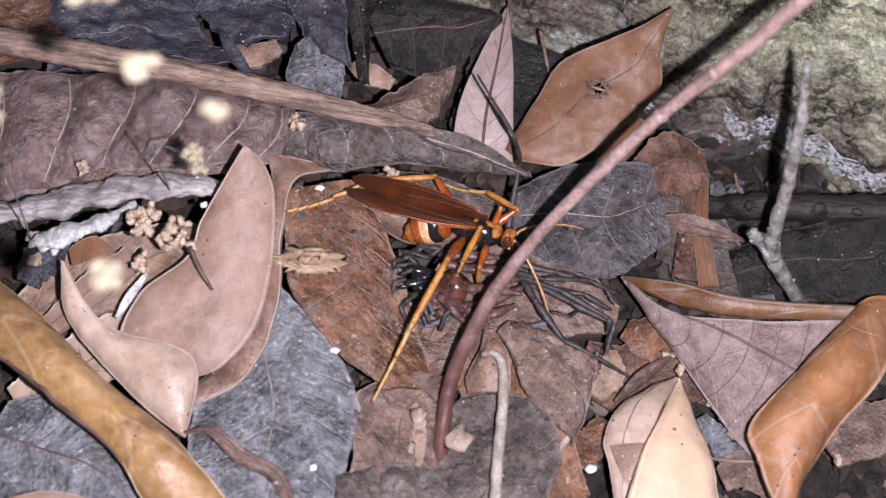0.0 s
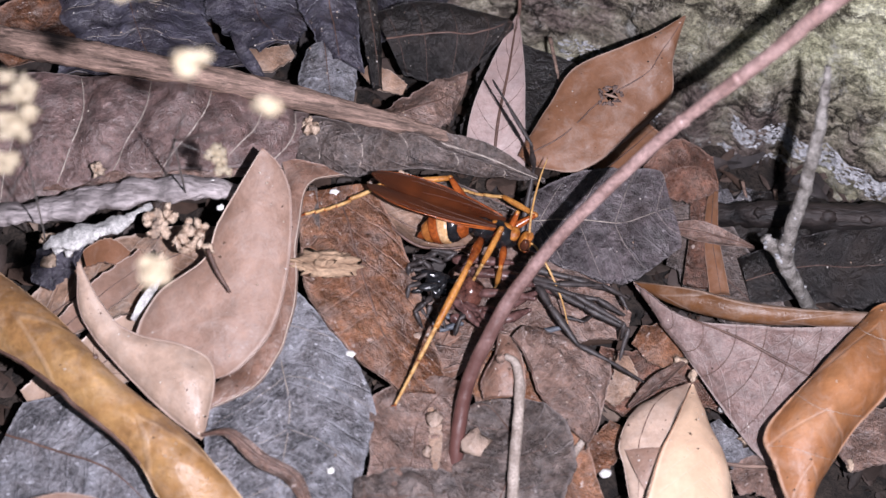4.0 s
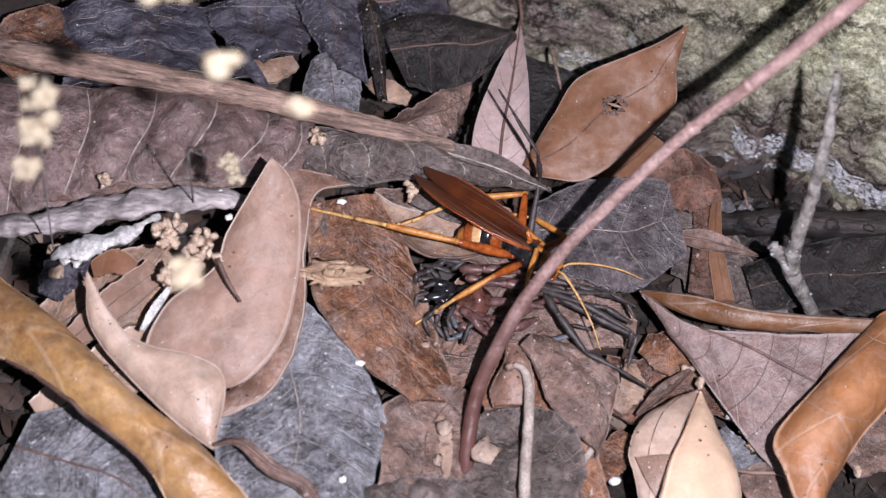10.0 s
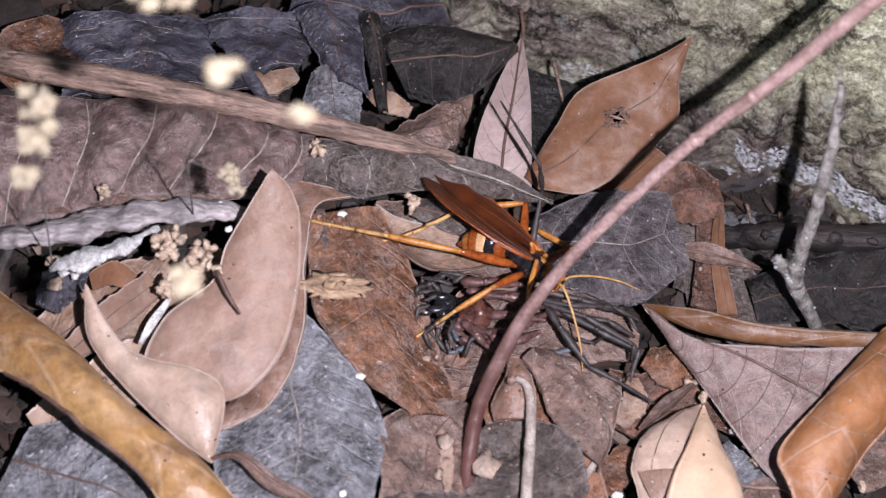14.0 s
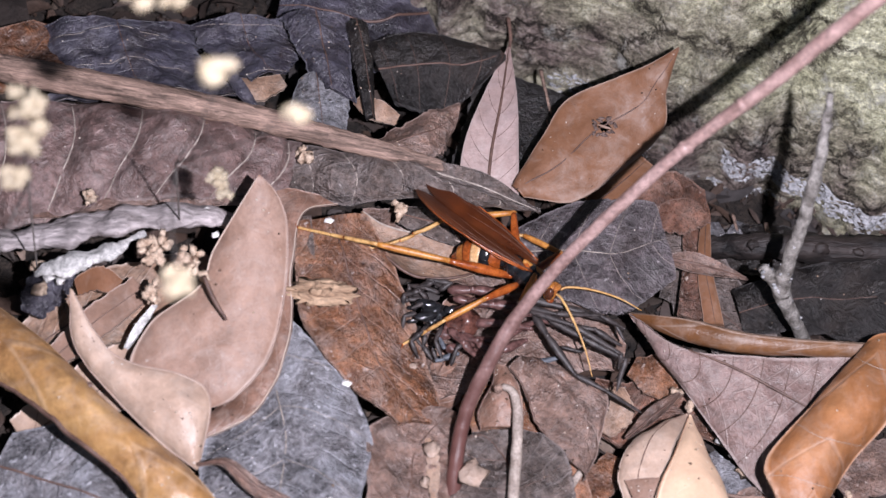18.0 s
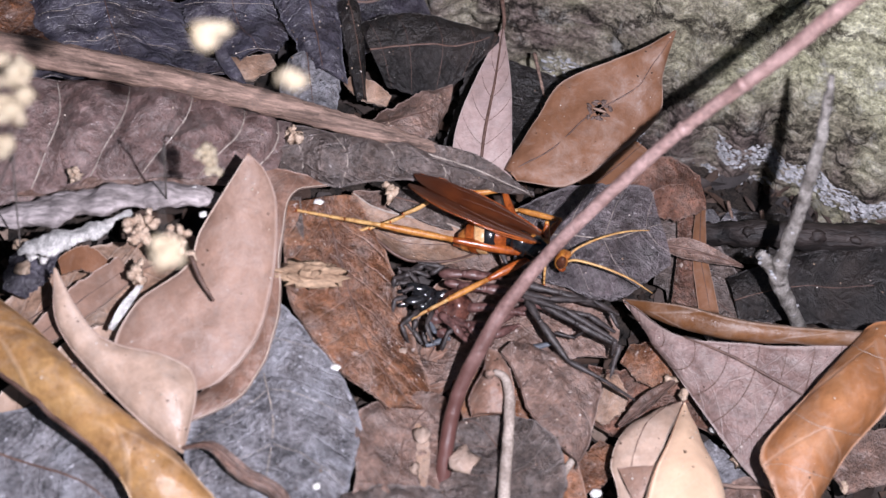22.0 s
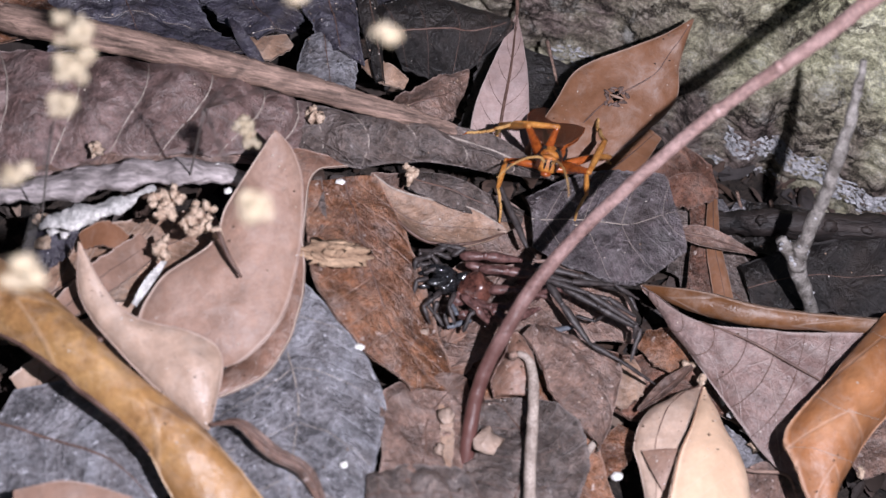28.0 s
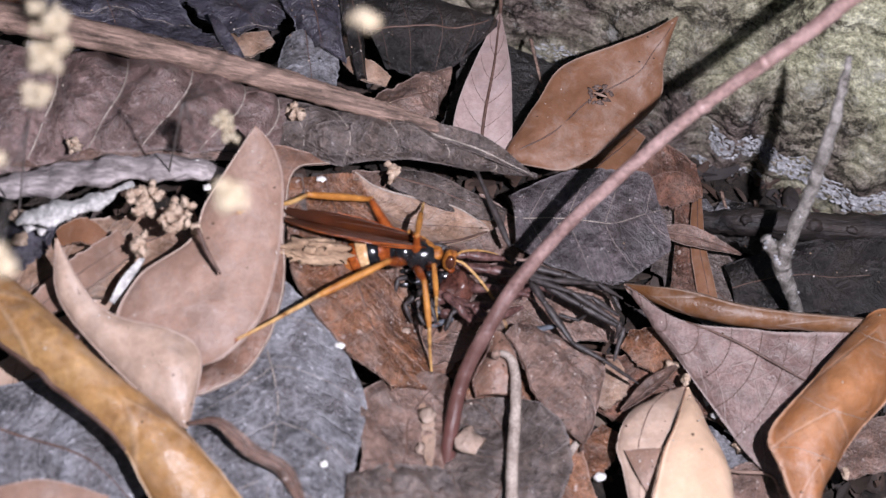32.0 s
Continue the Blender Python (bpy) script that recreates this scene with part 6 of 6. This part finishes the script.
def build_leg(w, hip, a, b, fat):
    """Thigh along x from the hip; shin and foot, hinged at the knee, reach b along x with the ankle a little raised."""
    thigh = merge([tube_mesh([(0, 0, 0), (a * .45, 0, .12), (a, 0, 0)], [.5 * fat, .78 * fat, .42 * fat], sides=10, n=12), blob_mesh((0, 0, 0), (.6, .55, .6), .1)])
    leg = link("leg", *thigh, RUST, None, "rust-orange leg", at=(0, 0, 0))
    leg.parent, leg.location = w, Vector(hip) * MM
    ankle = Vector((b * .46, 0, b * .075))
    toe = Vector((b, 0, 0))

    def hinged(name, mesh, mat, label=""):
        ob = link(name, *mesh, mat, None, label, at=(0, 0, 0))
        ob.parent, ob.location = leg, Vector((a, 0, 0)) * MM
        return ob
    mid = ankle * .6
    shin = merge([tube_mesh([(0, 0, 0), tuple(mid), tuple(ankle)], [.4 * fat, .56 * fat, .42 * fat], sides=10, n=12), blob_mesh((0, 0, 0), (.46 * fat,) * 3, .05)])
    spines = []
    for q in (.3, .45, .6, .75, .97):
        for sy in (1, -1):
            p = ankle * q
            spines.append(tube_mesh([tuple(p), tuple(p + Vector((.55, sy * .7, -.35)) * fat)], [.09, .02], sides=4, n=3))
    tibia = hinged("tibia", shin, YELLOWLEG, "orange-yellow shin")
    spine = hinged("spine", merge(spines), RUST)
    foot, dark = [], []
    cuts = (0, .42, .6, .75, .87, 1)
    for c0, c1 in zip(cuts, cuts[1:]):
        p0, p1 = ankle.lerp(toe, c0), ankle.lerp(toe, c1)
        sag = Vector((0, 0, -.03 * b * math.sin(math.pi * (c0 + c1) / 2)))
        foot.append(tube_mesh([tuple(p0 + sag * (c0 > 0)), tuple(p0.lerp(p1, .5) + sag), tuple(p1 + sag * (c1 < 1))], [.3 * fat * (1 - .35 * c0), .33 * fat * (1 - .35 * c0), .36 * fat * (1 - .35 * c1)], sides=8, n=7))
        dark.append(blob_mesh(p1 + sag * (c1 < 1), (.34 * fat * (1 - .35 * c1),) * 3, .1, c1, None, 8, 5))
    for sy in (1, -1):
        dark.append(tube_mesh([tuple(toe), tuple(toe + Vector((.7, sy * .5, -.1)))], [.12, .03], sides=5, n=3))
    tarsus = hinged("tarsus", merge(foot), STRAWLEG, "pale yellow jointed foot")
    joint = hinged("claw", merge(dark), RUST, "dark foot joints and claws")
    return leg, (tibia, spine, tarsus, joint)


build_ground()
build_litter()
build_root()
build_leaves()
build_sticks()
build_bits()
build_dust()
build_weed()
spider, hind_leg = build_spider()
wasp, antennae, wasp_legs = build_wasp()

# seconds, place (mm), roll, pitch and heading (degrees) of the wasp
WASP = [
    (0, 6.69, -1.78, 11.44, -26.0, 4.0, -18.0),
    (1, 6.49, -1.22, 11.44, -26.0, 4.2, -17.9),
    (2, 5.80, -1.56, 11.44, -26.0, 4.0, -16.0),
    (3, 4.35, -1.87, 11.44, -26.0, 3.9, -13.2),
    (3.5, 5.61, -0.94, 11.65, -26.0, 6.3, -14.5),
    (5.5, 9.82, -2.03, 9.87, -30.0, 8.0, -33.0),
    (6, 10.47, -1.97, 9.87, -30.0, 8.1, -35.5),
    (7, 11.78, -2.00, 9.87, -30.0, 8.1, -34.8),
    (8, 11.91, -2.18, 9.87, -30.0, 8.2, -34.0),
    (9, 12.45, -2.57, 9.87, -30.0, 8.2, -34.5),
    (10, 11.26, -2.54, 9.87, -30.0, 8.1, -34.8),
    (11, 11.87, -2.22, 9.87, -30.0, 8.4, -37.0),
    (12, 12.74, -2.06, 9.87, -30.0, 8.6, -38.2),
    (13, 12.74, -1.82, 9.87, -30.0, 8.7, -38.8),
    (14, 11.51, -2.02, 9.87, -30.0, 8.5, -39.5),
    (14.5, 11.94, -2.30, 9.87, -30.0, 8.5, -39.3),
    (16.5, 11.62, -2.72, 9.87, -30.0, 8.5, -38.5),
    (17, 12.24, -2.97, 9.87, -30.0, 8.4, -38.5),
    (18, 12.79, -2.52, 9.87, -30.0, 8.4, -37.8),
    (19, 12.31, -3.97, 9.87, -30.0, 8.1, -35.0),
    (20, 13.54, -3.47, 9.87, -30.0, 7.9, -32.1),
    (21, 14.11, -1.90, 9.87, -30.0, 7.7, -29.6),
    (22, 15.23, -0.66, 9.87, -30.0, 7.4, -24.8),
    (22.5, 16.03, -1.37, 9.87, -26.0, 8.0, -20.0),
    (22.8, 22.63, -2.54, 9.87, -20.0, 8.3, -14.7),
    (23, 32.98, -2.90, 9.44, -30.0, 4.6, -9.6),
    (23.2, 35.38, -3.29, 9.44, -30.0, 4.5, -7.5),
    (23.4, 39.96, -3.68, 8.44, -30.0, 4.9, -8.4),
    (23.6, 44.91, -4.25, 7.44, -30.0, 4.5, -2.8),
    (23.8, 62.74, -6.94, 6.44, -30.0, 4.5, -2.9),
    (24, 84.73, -7.93, 3.22, -30.0, 2.2, -3.7),
    (24.5, 93.17, -7.73, 0.22, -30.0, 2.2, -2.0),
    (25, 94.85, -9.37, 0.00, -6.0, -0.0, -4.7),
    (25.3, 101.55, -7.86, 0.00, -6.0, -0.0, 6.2),
    (25.55, 99.68, -6.32, 7.35, -6.0, -6.8, 52.0),
    (25.8, 91.02, -3.76, 17.82, -6.0, -26.3, 112.3),
    (26.2, 62.88, 1.89, 32.82, 0.0, -26.3, 149.4),
    (26.6, 43.33, 3.72, 37.82, 0.0, -20.6, 191.6),
    (27, 26.06, 10.10, 23.91, 0.0, -10.5, 198.1),
    (27.3, 17.27, 11.65, 16.07, 0.0, -31.7, 247.4),
    (27.5, 17.18, 12.30, 15.64, 0.0, -37.2, 250.3),
    (28, 15.24, 10.24, 15.20, 0.0, -38.1, 253.9),
    (28.3, 13.86, 8.68, 11.22, 0.0, 2.8, 244.3),
    (28.6, 20.88, 7.62, 9.44, -5.0, 5.6, 269.8),
    (29, 24.23, -3.97, 7.44, 0.0, 4.9, 246.0),
    (29.2, 25.63, -7.58, 8.22, 0.0, 2.7, 216.4),
    (29.5, 22.58, -9.32, 8.00, 4.0, 0.0, 177.1),
    (29.8, 21.28, -9.36, 7.78, 8.0, -2.3, 161.6),
    (30, 20.61, -8.38, 7.78, 10.0, -2.4, 161.3),
    (30.3, 16.96, -12.37, 8.56, 10.0, -4.8, 163.9),
    (30.6, 6.75, -16.49, 8.56, 8.0, -4.5, 139.9),
    (30.8, 5.03, -17.08, 8.56, 8.0, -4.7, 138.6),
    (31, -0.12, -13.64, 8.78, 6.0, -2.6, 122.4),
    (31.2, -5.95, -9.14, 9.00, 0.0, -0.0, 84.1),
    (31.4, -4.66, -9.01, 9.22, -20.0, 2.6, 52.7),
    (31.6, -3.97, -6.88, 10.22, -36.0, 2.6, 3.1),
    (32, -4.65, -6.03, 10.44, -36.0, 4.3, -10.4),
]


# times at which limbs are set; world places (mm) of toes and feeler tips over spans of time
TIMES = sorted({r[0] for r in WASP} | {.5 * i for i in range(65)} | {22.6 + .2 * i for i in range(10)} | {round(27.6 + .2 * i, 1) for i in range(21)})
FEET = (
    [(0, 4.5, 9.0, 2.0, 3), (5, 22.2, 18, -3, 3), (27.2, 28.2, 20.8, 5.1, 3.7), (29.5, 30.2, 15.5, -12.9, 6), (31.7, 32, 3, -5, 4)],
    [(0, 4.5, 2, 10, 7), (5, 22.2, 6, 9, 6), (27.2, 28.2, 28.7, 18.0, 2), (29.5, 30.2, 23.7, -26.4, 2.5), (31.7, 32, -2, 6, 7)],
    [(0, 4.5, -24.2, 2.4, 13), (5, 22.2, -12.5, 3.5, 9), (22.9, 23.1, 2.2, 1.6, 3.5), (27.2, 28.2, 26.5, 24.2, 8), (29.5, 30.2, 35.2, -16.8, -3), (31.7, 32, -32.5, -5.8, 21.6)],
    [(0, 4.5, 7.1, -7.0, 1), (5, 22.2, 10.5, -9, 4), (22.9, 23.1, 37.9, -12, 0), (27.2, 28.2, 7.8, 4.3, 4.6), (31.7, 32, -1, -14.9, 4)],
    [(0, 4.5, 2, -9, 4), (5, 22.2, -7.4, -12.7, 5), (22.9, 23.1, 32.1, -16, -4), (27.2, 28.2, 2.1, 15.0, 15), (31.7, 32, -2.2, -23.1, 2.4)],
    [(0, 4.5, -10.8, -30.3, 7.8), (5, 22.2, -24.0, 5.6, 12.8), (22.9, 23.1, 16.5, -6, 4), (24.3, 25.2, 61.9, -12.6, 1.5), (29.5, 30.2, 38.8, 2.0, 2), (31.7, 32, -32.6, -23.7, 14.6)],
)
FEELERS = {
    1: [(0, 2.2, 25.1, 1.4, 4.5), (3, 4.5, 17.5, 14.0, 14), (5, 12.2, 32.7, -6.5, 5), (12.5, 15.5, 27, -5, 5), (16, 21, 33, -8, 5), (21.5, 22.3, 39.7, 4.0, 9), (22.8, 23.2, 51, 3, 12), (29, 29, 13, -6, 6), (29.5, 30.2, 7, -2, 6.5), (31.7, 32, 5.5, -5, 7)],
    -1: [(0, 4.5, 19.2, -17.5, 4), (5, 12.2, 23, -20.7, 6), (12.5, 15.5, 19, -18, 5), (16, 21, 23.5, -21.5, 5), (21.5, 22.3, 38.5, -9.5, 6), (22.8, 23.2, 51.5, -11, 12), (29, 29, 17, -17, 5), (29.5, 30.2, 4, -9, 6.5), (31.7, 32, 6.5, -11.5, 6)],
}
STANCE = ((7.5, 5.5, -6.5), (1.0, 11.0, -6.0), (-17.0, 11.0, -5.5))


def wasp_pose(t):
    """The wasp's pose at t, straight from row to row."""
    for r0, r1 in zip(WASP, WASP[1:]):
        if t <= r1[0]:
            break
    f = (t - r0[0]) / (r1[0] - r0[0])
    x, y, z, rx, ry, rz = [p + (q - p) * f for p, q in zip(r0[1:], r1[1:])]
    return pose(x * MM, y * MM, z * MM, rx, ry, rz)


def placed(spans, t):
    """Where a tip held to the ground at t lies in the wasp's own space, or None while it walks freely."""
    for k, (t0, t1, *p) in enumerate(spans):
        if t0 <= t <= t1:
            return (wasp_pose(t).inverted() @ (Vector(p) * MM)) / MM
    return None


def bend(hip, toe, a, b, sg):
    """Poses of a thigh and of the shin on it, with the knee raised and turned outwards."""
    d = toe - hip
    r = max(abs(b - a) + .3, min(a + b - .05, d.length))
    d.normalize()
    pole = Vector((0, sg * 1.0, .65))
    up = (pole - d * pole.dot(d)).normalized()
    c = max(-1.0, min(1.0, (a * a + r * r - b * b) / (2 * a * r)))
    x1 = d * c + up * math.sqrt(1 - c * c)
    knee = hip + x1 * a
    x2 = (hip + d * r - knee).normalized()
    side = up.cross(d).normalized()

    def turned(x):
        z = x.cross(side).normalized()
        y = z.cross(x)
        return Matrix((x, y, z)).transposed()
    m1, m2 = turned(x1), turned(x2)
    return Matrix.Translation(hip * MM) @ m1.to_4x4(), Matrix.Translation(Vector((a * MM, 0, 0))) @ (m1.inverted() @ m2).to_4x4()


def eased(rows):
    """The same rows, with more of them between where a limb swings far."""
    out = [rows[0]]
    for (t0, m0), (t1, m1) in zip(rows, rows[1:]):
        q0, q1 = m0.to_quaternion(), m1.to_quaternion()
        if q0.dot(q1) < 0:
            q1 = -q1
        k = math.ceil(2 * math.degrees(math.acos(min(1.0, q0.dot(q1)))) / 70)
        for i in range(1, k):
            f = i / k
            out.append((t0 + (t1 - t0) * f, Matrix.Translation(m0.translation.lerp(m1.translation, f)) @ q0.slerp(q1, f).to_matrix().to_4x4()))
        out.append((t1, m1))
    return out


def motions():
    walk(wasp, [(t, pose(x * MM, y * MM, z * MM, rx, ry, rz)) for t, x, y, z, rx, ry, rz in WASP])
    k = Vector(hind_leg.location)
    flat = pose(0, 0, 0, -20.7, -15.4, 29.6)
    up = Matrix.Translation(k)
    down = Matrix.Translation(k) @ flat
    walk(hind_leg, [(0, up), (14.5, up), (14.8, up), (16.2, down), (16.5, down), (32.0, down)])
    for sg, an in zip((1, -1), antennae):
        base = Vector(an.location) / MM
        rest = Vector((13.9, sg * 4.9, -2.1))
        rows = []
        for t in TIMES:
            tip = placed(FEELERS[sg], t) or Vector((19, sg * (5 + 2 * math.sin(t * 1.9 + sg)), -1 + 2 * math.sin(t * 2.3 + sg)))
            rows.append((t, Matrix.Translation(base * MM) @ rest.rotation_difference(tip - base).to_matrix().to_4x4()))
        walk(an, eased(rows))
    for k, ((leg, shins), hip, a, b, sg) in enumerate(wasp_legs):
        rows, lower = [], []
        for t in TIMES:
            toe = placed(FEET[k], t)
            if toe is None:
                s = math.sin(t * 14.0 + k * 2.1)
                toe = Vector(STANCE[k % 3])
                toe = Vector((toe.x + 2.2 * s, sg * toe.y, toe.z + 1.2 * max(0, math.cos(t * 14.0 + k * 2.1))))
            m, n = bend(hip, toe, a, b, sg)
            rows.append((t, m))
            lower.append((t, n))
        walk(leg, eased(rows))
        for part in shins:
            walk(part, eased(lower))


motions()
